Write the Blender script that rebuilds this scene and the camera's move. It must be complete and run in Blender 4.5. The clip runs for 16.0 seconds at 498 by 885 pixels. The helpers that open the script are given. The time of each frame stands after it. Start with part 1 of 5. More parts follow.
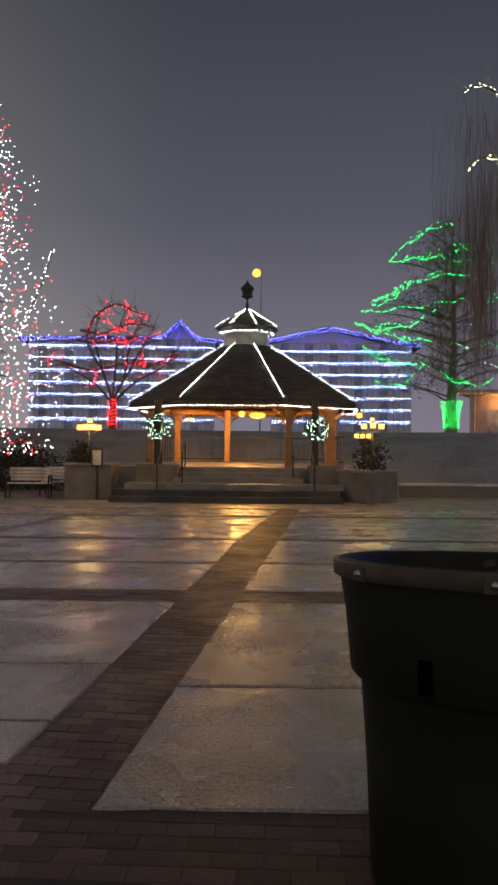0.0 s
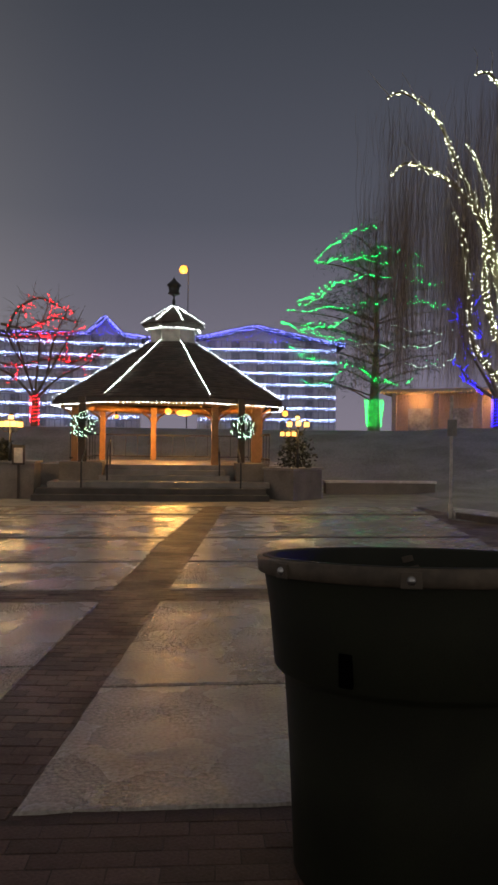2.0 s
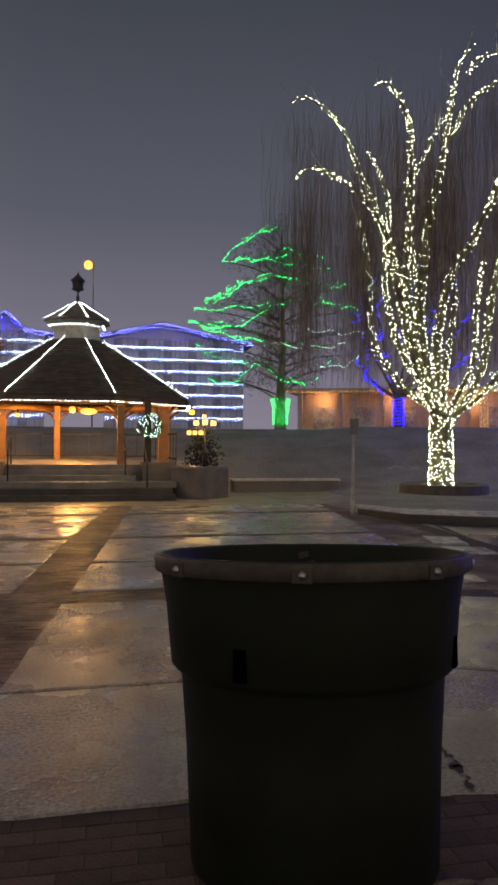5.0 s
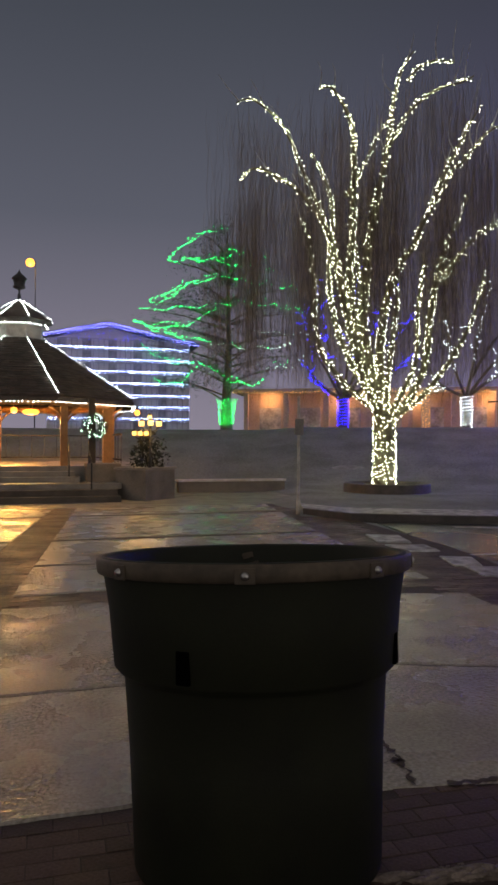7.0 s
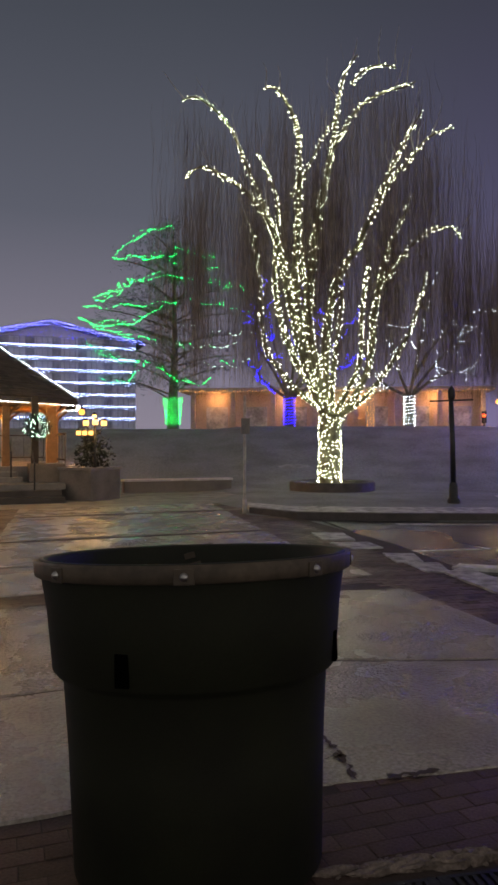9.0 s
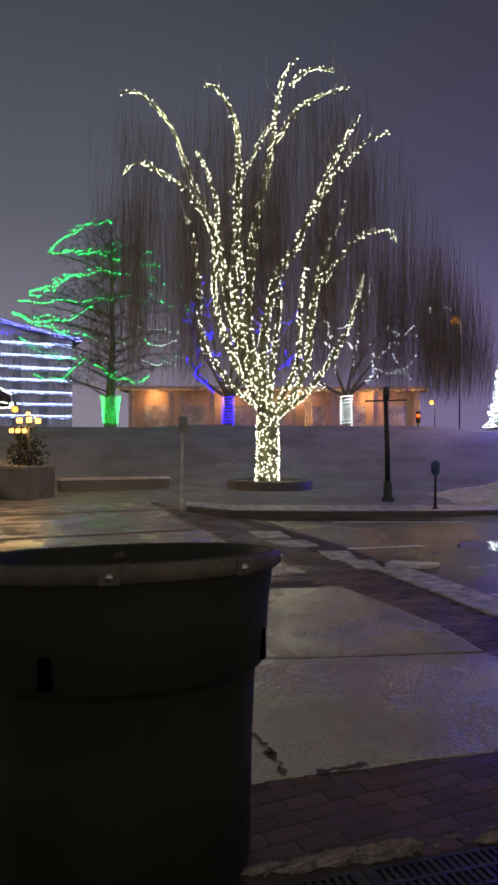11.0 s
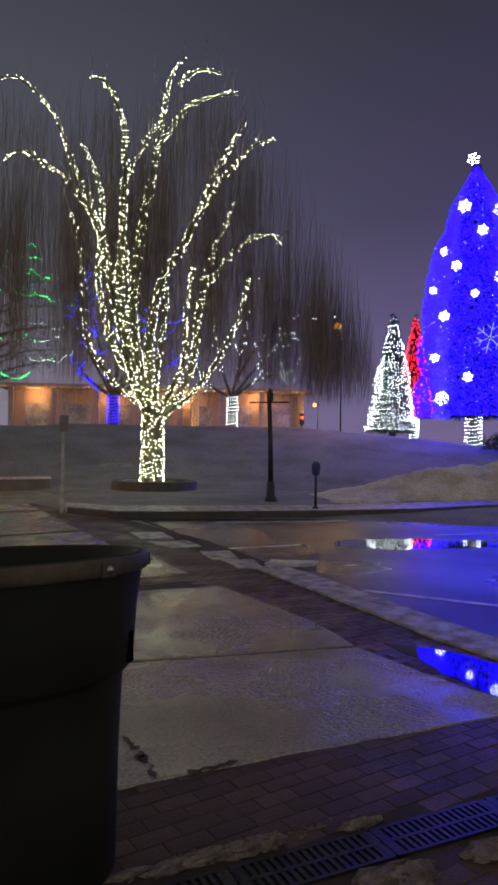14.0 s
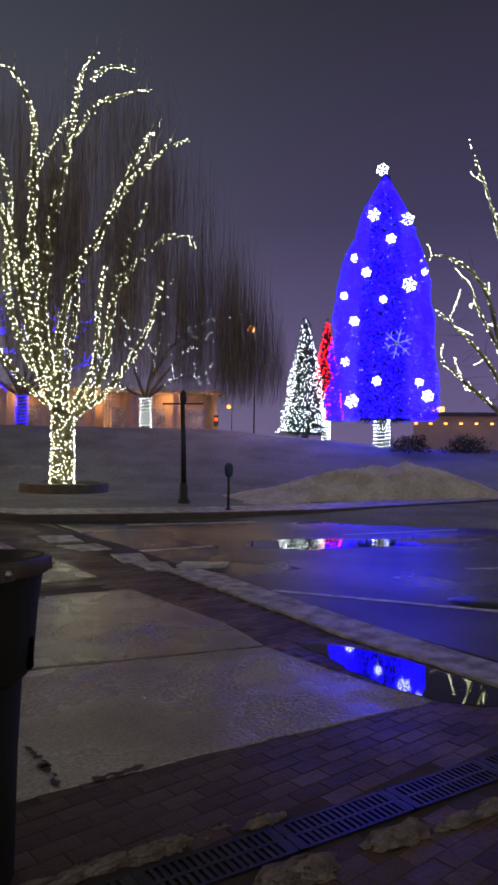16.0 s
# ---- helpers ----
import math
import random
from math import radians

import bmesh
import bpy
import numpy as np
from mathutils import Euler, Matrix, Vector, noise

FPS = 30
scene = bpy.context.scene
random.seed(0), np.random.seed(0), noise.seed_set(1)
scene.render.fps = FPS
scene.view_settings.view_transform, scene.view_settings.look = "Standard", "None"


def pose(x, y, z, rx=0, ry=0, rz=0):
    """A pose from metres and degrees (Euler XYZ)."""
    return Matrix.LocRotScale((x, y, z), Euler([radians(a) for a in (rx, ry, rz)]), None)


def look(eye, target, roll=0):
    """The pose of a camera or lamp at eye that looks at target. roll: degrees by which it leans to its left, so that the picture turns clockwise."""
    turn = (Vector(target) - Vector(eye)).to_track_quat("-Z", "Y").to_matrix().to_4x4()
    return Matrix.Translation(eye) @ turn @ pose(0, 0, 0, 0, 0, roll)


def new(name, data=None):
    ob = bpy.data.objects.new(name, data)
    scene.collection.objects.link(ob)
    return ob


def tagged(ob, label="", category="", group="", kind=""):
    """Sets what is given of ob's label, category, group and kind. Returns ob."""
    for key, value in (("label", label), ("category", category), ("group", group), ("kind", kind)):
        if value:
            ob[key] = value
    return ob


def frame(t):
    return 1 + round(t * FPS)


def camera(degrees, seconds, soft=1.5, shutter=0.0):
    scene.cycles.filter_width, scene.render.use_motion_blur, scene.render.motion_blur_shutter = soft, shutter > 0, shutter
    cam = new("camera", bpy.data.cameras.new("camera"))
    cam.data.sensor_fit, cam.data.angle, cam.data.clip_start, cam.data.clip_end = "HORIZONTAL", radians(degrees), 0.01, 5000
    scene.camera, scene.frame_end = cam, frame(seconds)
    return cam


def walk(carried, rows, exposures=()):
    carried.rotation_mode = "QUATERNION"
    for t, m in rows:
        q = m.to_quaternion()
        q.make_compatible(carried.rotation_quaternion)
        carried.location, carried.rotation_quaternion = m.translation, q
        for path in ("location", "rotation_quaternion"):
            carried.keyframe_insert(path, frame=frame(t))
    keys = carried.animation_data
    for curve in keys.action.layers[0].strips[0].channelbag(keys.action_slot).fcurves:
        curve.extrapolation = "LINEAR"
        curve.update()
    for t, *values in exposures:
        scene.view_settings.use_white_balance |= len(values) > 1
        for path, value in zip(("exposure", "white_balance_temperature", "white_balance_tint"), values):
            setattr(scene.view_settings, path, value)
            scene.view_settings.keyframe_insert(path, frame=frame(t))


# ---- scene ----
cam = camera(38.47, 16.0, soft=2.9)
# seconds, eye, target, roll
PATH = [
    (0, (0.01, 0.022, 1.596), (0.007, 2.022, 1.605), 0.6),
    (0.5, (0.0, 0.021, 1.596), (0.056, 2.02, 1.6), 0.7),
    (1, (-0.004, 0.007, 1.6), (0.102, 2.004, 1.604), 0.7),
    (1.5, (0.004, 0.0, 1.604), (0.159, 1.994, 1.607), 0.7),
    (2, (0.014, -0.002, 1.604), (0.216, 1.988, 1.608), 0.7),
    (2.5, (0.025, 0.003, 1.603), (0.273, 1.988, 1.607), 0.6),
    (3, (0.033, -0.006, 1.604), (0.324, 1.973, 1.607), 0.6),
    (3.5, (0.039, -0.025, 1.607), (0.373, 1.947, 1.61), 0.5),
    (4, (0.048, -0.03, 1.607), (0.423, 1.935, 1.61), 0.5),
    (6.5, (0.065, -0.029, 1.607), (0.63, 1.889, 1.611), 0.4),
    (7, (0.071, -0.032, 1.609), (0.67, 1.876, 1.614), 0.3),
    (7.5, (0.077, -0.031, 1.609), (0.711, 1.865, 1.614), 0.2),
    (8, (0.081, -0.038, 1.611), (0.749, 1.847, 1.615), 0.2),
    (8.5, (0.089, -0.039, 1.612), (0.793, 1.833, 1.617), 0.1),
    (9, (0.097, -0.042, 1.613), (0.835, 1.817, 1.616), 0.1),
    (11.5, (0.145, -0.051, 1.612), (1.081, 1.716, 1.612), 0.3),
    (12, (0.155, -0.061, 1.616), (1.135, 1.682, 1.616), 0.3),
    (12.5, (0.17, -0.055, 1.611), (1.195, 1.663, 1.612), 0.4),
    (13, (0.175, -0.068, 1.612), (1.247, 1.621, 1.613), 0.5),
    (13.5, (0.185, -0.077, 1.613), (1.303, 1.581, 1.616), 0.7),
    (14, (0.194, -0.078, 1.614), (1.357, 1.549, 1.618), 0.8),
    (14.5, (0.198, -0.083, 1.613), (1.406, 1.511, 1.62), 0.8),
    (15, (0.2, -0.099, 1.618), (1.452, 1.461, 1.626), 0.9),
    (15.5, (0.207, -0.115, 1.618), (1.505, 1.407, 1.629), 0.8),
    (16, (0.217, -0.107, 1.615), (1.566, 1.37, 1.627), 0.9),
]
walk(cam, [(t, look(eye, target, roll)) for t, eye, target, roll in PATH], exposures=((0.0, 0.34), (9.0, 0.60), (13.0, 0.52), (16.0, 0.30)))

# ---- night sky: dim fog glow, brighter towards the horizon ----
world = bpy.data.worlds.new("night_sky")
scene.world = world
world.use_nodes = True
wn, wl = world.node_tree.nodes, world.node_tree.links
wbg = wn["Background"]
wco = wn.new("ShaderNodeTexCoord")
wse = wn.new("ShaderNodeSeparateXYZ")
wl.new(wco.outputs["Generated"], wse.inputs[0])


def sky_ramp(stops):
    ramp = wn.new("ShaderNodeValToRGB")
    wl.new(wse.outputs[2], ramp.inputs[0])
    for k, (p, c) in enumerate(stops):
        e = ramp.color_ramp.elements[k] if k < 2 else ramp.color_ramp.elements.new(p)
        e.position, e.color = p, (*c, 1)
    return ramp


# grey glow over the square, violet towards the blue fir's side
sky_a = sky_ramp(((0.0, (0.175, 0.155, 0.195)), (0.12, (0.140, 0.128, 0.165)), (0.3, (0.070, 0.073, 0.094)), (0.55, (0.035, 0.039, 0.050)), (0.75, (0.085, 0.078, 0.078)), (1.0, (0.115, 0.104, 0.098))))
sky_c = sky_ramp(((0.0, (0.26, 0.235, 0.235)), (0.12, (0.21, 0.195, 0.20)), (0.3, (0.122, 0.118, 0.125)), (0.55, (0.063, 0.063, 0.069)), (0.75, (0.085, 0.078, 0.078)), (1.0, (0.115, 0.104, 0.098))))
sky_b = sky_ramp(((0.0, (0.125, 0.095, 0.200)), (0.12, (0.092, 0.072, 0.165)), (0.3, (0.044, 0.037, 0.084)), (0.55, (0.021, 0.020, 0.033)), (0.75, (0.080, 0.074, 0.076)), (1.0, (0.115, 0.104, 0.098))))
wside = wn.new("ShaderNodeMapRange")
wside.interpolation_type = "SMOOTHSTEP"
wside.inputs[1].default_value, wside.inputs[2].default_value = 0.2, 0.85
wl.new(wse.outputs[0], wside.inputs[0])
wmix = wn.new("ShaderNodeMix")
wmix.data_type = "RGBA"
wl.new(wside.outputs[0], wmix.inputs[0]), wl.new(sky_a.outputs[0], wmix.inputs[6]), wl.new(sky_b.outputs[0], wmix.inputs[7])
wleft = wn.new("ShaderNodeMapRange")
wleft.interpolation_type = "SMOOTHSTEP"
wleft.inputs[1].default_value, wleft.inputs[2].default_value = -0.05, -0.45
wl.new(wse.outputs[0], wleft.inputs[0])
wmix2 = wn.new("ShaderNodeMix")
wmix2.data_type = "RGBA"
wl.new(wleft.outputs[0], wmix2.inputs[0]), wl.new(wmix.outputs[2], wmix2.inputs[6]), wl.new(sky_c.outputs[0], wmix2.inputs[7])
# lamplit town behind the walk
sky_d = sky_ramp(((0.0, (0.50, 0.44, 0.39)), (0.12, (0.40, 0.355, 0.32)), (0.3, (0.25, 0.23, 0.215)), (0.55, (0.14, 0.13, 0.125)), (1.0, (0.115, 0.104, 0.098))))
wback = wn.new("ShaderNodeMapRange")
wback.interpolation_type = "SMOOTHSTEP"
wback.inputs[1].default_value, wback.inputs[2].default_value = 0.05, -0.6
wl.new(wse.outputs[1], wback.inputs[0])
wmix3 = wn.new("ShaderNodeMix")
wmix3.data_type = "RGBA"
wl.new(wback.outputs[0], wmix3.inputs[0]), wl.new(wmix2.outputs[2], wmix3.inputs[6]), wl.new(sky_d.outputs[0], wmix3.inputs[7])
wl.new(wmix3.outputs[2], wbg.inputs[0])
wbg.inputs[1].default_value = 1.0


# ---- materials ----
def material(name, color, rough=0.6, metal=0.0, second=None, scale=4.0, fine=40.0, bump=0.0, spread=0.18, wet=0.0, piece=0.0, island=0.0, glow=None, power=0.0, transmit=0.0, detail=5.0, pits=0.0, spec=0.5):
    """Procedural surface: two scales of colour noise, bump, roughness patches (wet), random tint by object or island."""
    m = bpy.data.materials.new(name)
    m.use_nodes = True
    n, l = m.node_tree.nodes, m.node_tree.links
    b = n["Principled BSDF"]
    b.inputs["Metallic"].default_value, b.inputs["Roughness"].default_value = metal, rough
    b.inputs["Transmission Weight"].default_value, b.inputs["Specular IOR Level"].default_value = transmit, spec
    co = n.new("ShaderNodeTexCoord")
    large, small = n.new("ShaderNodeTexNoise"), n.new("ShaderNodeTexNoise")
    for t, s in ((large, scale), (small, fine)):
        t.inputs["Scale"].default_value, t.inputs["Detail"].default_value = s, detail
        l.new(co.outputs["Object"], t.inputs["Vector"])
    mix = n.new("ShaderNodeMix")
    mix.data_type = "RGBA"
    c2 = second or tuple(v * 0.55 for v in color)
    mix.inputs[6].default_value, mix.inputs[7].default_value = (*color, 1), (*c2, 1)
    ramp = n.new("ShaderNodeMapRange")
    ramp.inputs[1].default_value, ramp.inputs[2].default_value = 0.38, 0.66
    l.new(large.outputs[0], ramp.inputs[0])
    l.new(ramp.outputs[0], mix.inputs[0])
    hue = n.new("ShaderNodeHueSaturation")
    l.new(mix.outputs[2], hue.inputs["Color"])
    val = n.new("ShaderNodeMapRange")
    val.inputs[1].default_value, val.inputs[2].default_value = 0.25, 0.75
    val.inputs[3].default_value, val.inputs[4].default_value = 1 - spread, 1 + spread
    l.new(small.outputs[0], val.inputs[0])
    out = val.outputs[0]
    if piece or island:
        src = n.new("ShaderNodeObjectInfo").outputs["Random"] if piece else n.new("ShaderNodeNewGeometry").outputs["Random Per Island"]
        amount = piece or island
        r = n.new("ShaderNodeMapRange")
        r.inputs[3].default_value, r.inputs[4].default_value = 1 - amount, 1 + amount
        l.new(src, r.inputs[0])
        mul = n.new("ShaderNodeMath")
        mul.operation = "MULTIPLY"
        l.new(out, mul.inputs[0]), l.new(r.outputs[0], mul.inputs[1])
        out = mul.outputs[0]
    l.new(out, hue.inputs["Value"])
    l.new(hue.outputs[0], b.inputs["Base Color"])
    if wet:
        rr = n.new("ShaderNodeMapRange")
        rr.inputs[1].default_value, rr.inputs[2].default_value = 0.35, 0.65
        rr.inputs[3].default_value, rr.inputs[4].default_value = max(0.03, rough - wet), min(1, rough + wet)
        l.new(large.outputs[0], rr.inputs[0])
        l.new(rr.outputs[0], b.inputs["Roughness"])
    if bump:
        bp = n.new("ShaderNodeBump")
        bp.inputs["Strength"].default_value, bp.inputs["Distance"].default_value = 1.0, bump
        l.new(small.outputs[0], bp.inputs["Height"])
        l.new(bp.outputs[0], b.inputs["Normal"])
        if pits:
            pit, mask, pm = n.new("ShaderNodeTexNoise"), n.new("ShaderNodeTexNoise"), n.new("ShaderNodeMapRange")
            pit.inputs["Scale"].default_value, mask.inputs["Scale"].default_value = 30.0, 1.1
            pit.inputs["Detail"].default_value = 3.0
            pm.inputs[1].default_value, pm.inputs[2].default_value = 0.46, 0.62
            mm = n.new("ShaderNodeMath")
            mm.operation = "MULTIPLY"
            l.new(co.outputs["Object"], pit.inputs["Vector"]), l.new(co.outputs["Object"], mask.inputs["Vector"])
            centred = n.new("ShaderNodeMath")
            centred.operation = "SUBTRACT"
            centred.inputs[1].default_value = 0.5
            l.new(pit.outputs[0], centred.inputs[0])
            l.new(mask.outputs[0], pm.inputs[0]), l.new(pm.outputs[0], mm.inputs[0]), l.new(centred.outputs[0], mm.inputs[1])
            bp2 = n.new("ShaderNodeBump")
            bp2.inputs["Strength"].default_value, bp2.inputs["Distance"].default_value = 1.0, pits
            l.new(mm.outputs[0], bp2.inputs["Height"]), l.new(bp.outputs[0], bp2.inputs["Normal"]), l.new(bp2.outputs[0], b.inputs["Normal"])
    if glow:
        b.inputs["Emission Color"].default_value, b.inputs["Emission Strength"].default_value = (*glow, 1), power
    return m


def bulb(name, color, power):
    return material(name, (0.08, 0.08, 0.08), 0.4, glow=color, power=power)


M_SLAB = material("wet_concrete", (0.37, 0.335, 0.290), 0.27, second=(0.25, 0.222, 0.190), scale=1.3, fine=45, bump=0.004, spread=0.38, wet=0.11, piece=0.10, pits=0.055)
M_BRICK = material("wet_brick_paver", (0.108, 0.068, 0.056), 0.60, second=(0.080, 0.054, 0.046), scale=1.5, fine=60, bump=0.004, spread=0.3, wet=0.12, piece=0.28, spec=0.25)
M_BRICKS = material("wet_brick_pavers_far", (0.118, 0.076, 0.061), 0.54, second=(0.080, 0.054, 0.046), scale=1.5, fine=60, bump=0.005, spread=0.3, wet=0.12, island=0.42, spec=0.3)
M_SOIL = material("dark_joint_sand", (0.066, 0.045, 0.037), 0.8, scale=3, fine=80, bump=0.004)
M_ROAD = material("wet_asphalt", (0.050, 0.050, 0.053), 0.33, second=(0.034, 0.034, 0.037), scale=0.35, fine=90, bump=0.004, spread=0.3, wet=0.10, spec=0.32)
M_KERB = material("worn_kerb_concrete", (0.52, 0.51, 0.50), 0.5, second=(0.20, 0.19, 0.185), scale=5, fine=40, bump=0.016, spread=0.3, wet=0.1)
# shade of the far kerb's face put into the colour; also the willow's dark edging
M_KERBD = material("shaded_kerb_dark_edging", (0.085, 0.072, 0.068), 0.6, second=(0.05, 0.044, 0.042), scale=3, fine=40, bump=0.006, spread=0.3)
M_LINE = material("worn_road_paint", (0.70, 0.70, 0.68), 0.45, second=(0.35, 0.35, 0.35), scale=6, fine=60)
M_WATER = material("puddle_water", (0.012, 0.012, 0.014), 0.03, scale=2, fine=9, bump=0.0, spread=0.05)
M_GRASS = material("winter_grass", (0.24, 0.25, 0.25), 0.9, second=(0.17, 0.175, 0.165), scale=0.6, fine=14, bump=0.03, spread=0.35)
M_SNOW = material("dirty_snow", (0.62, 0.59, 0.58), 0.75, second=(0.44, 0.39, 0.36), scale=1.6, fine=16, bump=0.014, spread=0.25)
M_SLUSH = material("thin_grey_slush", (0.30, 0.30, 0.29), 0.6, second=(0.17, 0.17, 0.155), scale=2.5, fine=14, bump=0.01, spread=0.3)
M_IRON = material("cast_iron_grate", (0.055, 0.055, 0.06), 0.38, metal=0.6, scale=8, fine=60, bump=0.002)
M_BIN = material("dark_green_plastic", (0.016, 0.018, 0.009), 0.62, second=(0.011, 0.012, 0.007), scale=3, fine=160, bump=0.0006, spread=0.2, spec=0.28)
M_BAND = material("scuffed_dark_band", (0.105, 0.082, 0.058), 0.55, second=(0.060, 0.048, 0.036), scale=4, fine=30, bump=0.001, spread=0.25, spec=0.3)
# darkness inside the barrel's grip hollows, put into the colour
M_HOLE = material("recess_shade_black", (0.002, 0.002, 0.002), 0.95, scale=8, fine=60, spec=0.0)
M_STEEL = material("dull_steel", (0.55, 0.54, 0.52), 0.35, metal=1.0, scale=30, fine=90)
M_DARK = material("black_painted_steel", (0.018, 0.018, 0.020), 0.45, scale=8, fine=60, bump=0.0008)
M_METER = material("dull_blue_paint", (0.035, 0.07, 0.16), 0.45, scale=8, fine=60, bump=0.0008)
M_WOOD = material("honey_stained_timber", (0.36, 0.19, 0.075), 0.5, second=(0.26, 0.13, 0.05), scale=2, fine=22, bump=0.003, spread=0.2)
M_WOODD = material("dark_brown_timber", (0.045, 0.032, 0.024), 0.6, scale=2, fine=22, bump=0.003)
M_SHINGLE = material("brown_wood_shingle", (0.070, 0.052, 0.040), 0.7, second=(0.050, 0.040, 0.034), scale=2, fine=25, bump=0.006, spread=0.25, island=0.35)
M_DRUM = material("pale_painted_boards", (0.60, 0.62, 0.58), 0.6, scale=2, fine=20, bump=0.002)
M_STEP = material("concrete_step", (0.24, 0.22, 0.20), 0.5, second=(0.16, 0.15, 0.14), scale=2, fine=30, bump=0.004, wet=0.1)
M_STEPD = material("dark_wet_stone_step", (0.085, 0.070, 0.056), 0.55, second=(0.055, 0.046, 0.038), scale=2, fine=30, bump=0.004, wet=0.1)
M_STONE = material("stucco_planter", (0.20, 0.175, 0.15), 0.8, second=(0.13, 0.115, 0.10), scale=1.5, fine=24, bump=0.008)
M_BARK = material("grey_brown_bark", (0.20, 0.18, 0.12), 0.85, second=(0.11, 0.095, 0.07), scale=3, fine=18, bump=0.02)
M_TWIG = material("bare_willow_twig", (0.20, 0.155, 0.12), 0.8, scale=2, fine=20, island=0.5)
M_NEEDLE = material("conifer_needles", (0.040, 0.070, 0.048), 0.8, second=(0.055, 0.075, 0.058), scale=1.5, fine=12, island=0.5)
M_HOTEL = material("pale_render_wall", (0.68, 0.67, 0.66), 0.8, second=(0.58, 0.57, 0.56), scale=0.5, fine=8, bump=0.01)
M_HOTELROOF = material("slate_blue_roof", (0.07, 0.075, 0.09), 0.6, scale=0.6, fine=9, bump=0.02)
# panes of the far windows, with the haze before them painted in as pale grey
M_HAZEPANE = material("haze_pale_window", (0.46, 0.46, 0.50), 0.25, scale=1, fine=6, spread=0.3)
M_ICE = material("gritty_old_ice", (0.25, 0.20, 0.165), 0.7, second=(0.09, 0.068, 0.054), scale=14, fine=70, bump=0.008, spread=0.3)
M_BALC = material("pale_balcony_timber", (0.42, 0.41, 0.40), 0.7, scale=1, fine=10)
M_SHOP = material("beige_shop_wall", (0.50, 0.40, 0.32), 0.8, second=(0.42, 0.34, 0.27), scale=0.8, fine=9, bump=0.01)
M_PAPER = material("pale_notice_board", (0.5, 0.47, 0.42), 0.7, scale=5, fine=30)
M_HEDGE = material("clipped_shrub_leaves", (0.030, 0.036, 0.024), 0.85, second=(0.045, 0.040, 0.028), scale=2, fine=10, island=0.5)

B_WARM = bulb("warm_white_bulb", (0.95, 1.0, 0.60), 16)
B_GLINT = bulb("small_pale_blue_bulb", (0.55, 0.50, 1.0), 5.0)
B_STAR = bulb("white_snowflake_tube", (0.85, 0.92, 1.0), 8)
B_FLAKE = bulb("dim_snowflake_tube", (0.62, 0.75, 1.0), 0.55)
B_COOL = bulb("cool_white_bulb", (0.84, 0.97, 0.97), 12)
B_ICE = bulb("icicle_bulb", (0.34, 0.45, 1.0), 19)
B_VIOLET = bulb("violet_blue_bulb", (0.20, 0.20, 1.0), 18)
B_BLUE = bulb("blue_bulb", (0.0050, 0.0004, 1.0), 5.6)
B_RED = bulb("red_bulb", (1.0, 0.006, 0.010), 17)
B_GREEN = bulb("green_bulb", (0.003, 1.0, 0.10), 24)
B_AMBER = bulb("amber_lamp_glass", (1.0, 0.36, 0.035), 2.7)
B_LANTERN = bulb("lantern_glass", (1.0, 0.48, 0.09), 2.6)
B_ROOF = bulb("eave_strip_bulb", (0.90, 1.0, 0.92), 22)
B_FAIRY = bulb("small_fairy_bulb", (0.62, 1.0, 0.70), 9)
B_TRAFFIC = bulb("red_signal_lens", (1.0, 0.08, 0.01), 4)


# ---- mesh helpers ----
def part(name, bm, mat, parent=None, label=""):
    me = bpy.data.meshes.new(name)
    bm.to_mesh(me)
    bm.free()
    me.materials.append(mat)
    ob = new(name, me)
    if parent:
        ob.parent = parent
    if label:
        tagged(ob, label)
    return ob


def thing(name, x, y, z, label, category, group="", rz=0.0, kind=""):
    ob = new(name)
    ob.matrix_basis = pose(x, y, z, 0, 0, rz)
    ob.empty_display_size = 0.1
    return tagged(ob, label, category, group, kind)


def box(bm, x0, x1, y0, y1, z0, z1, bevel=0.0):
    g = bmesh.ops.create_cube(bm, size=1.0, matrix=Matrix.LocRotScale(((x0 + x1) / 2, (y0 + y1) / 2, (z0 + z1) / 2), None, (x1 - x0, y1 - y0, z1 - z0)))
    if bevel:
        edges = list({e for v in g["verts"] for e in v.link_edges})
        bmesh.ops.bevel(bm, geom=edges, offset=bevel, segments=2, affect="EDGES", profile=0.7)
    return g["verts"]


def boxed(x0, x1, y0, y1, z0, z1, bevel=0.0):
    bm = bmesh.new()
    box(bm, x0, x1, y0, y1, z0, z1, bevel)
    return bm


def tube(bm, points, radii, sides=8, cap=True):
    """A tapered tube through the points."""
    pts = [Vector(p) for p in points]
    rings = []
    side = Vector((0.31, 0.95, 0.05))
    for k, p in enumerate(pts):
        d = (pts[min(k + 1, len(pts) - 1)] - pts[max(k - 1, 0)]).normalized()
        u = side.cross(d)
        u = u.normalized() if u.length > 1e-4 else Vector((1, 0, 0))
        v = d.cross(u)
        rings.append([bm.verts.new(p + radii[k] * (math.cos(a) * u + math.sin(a) * v)) for a in (math.tau * i / sides for i in range(sides))])
    for a, b in zip(rings, rings[1:]):
        for i in range(sides):
            f = bm.faces.new((a[i], a[(i + 1) % sides], b[(i + 1) % sides], b[i]))
            f.smooth = True
    if cap:
        bm.faces.new(rings[0][::-1]), bm.faces.new(rings[-1])
    return rings


def tubed(points, radii, sides=8):
    bm = bmesh.new()
    tube(bm, points, radii, sides)
    return bm


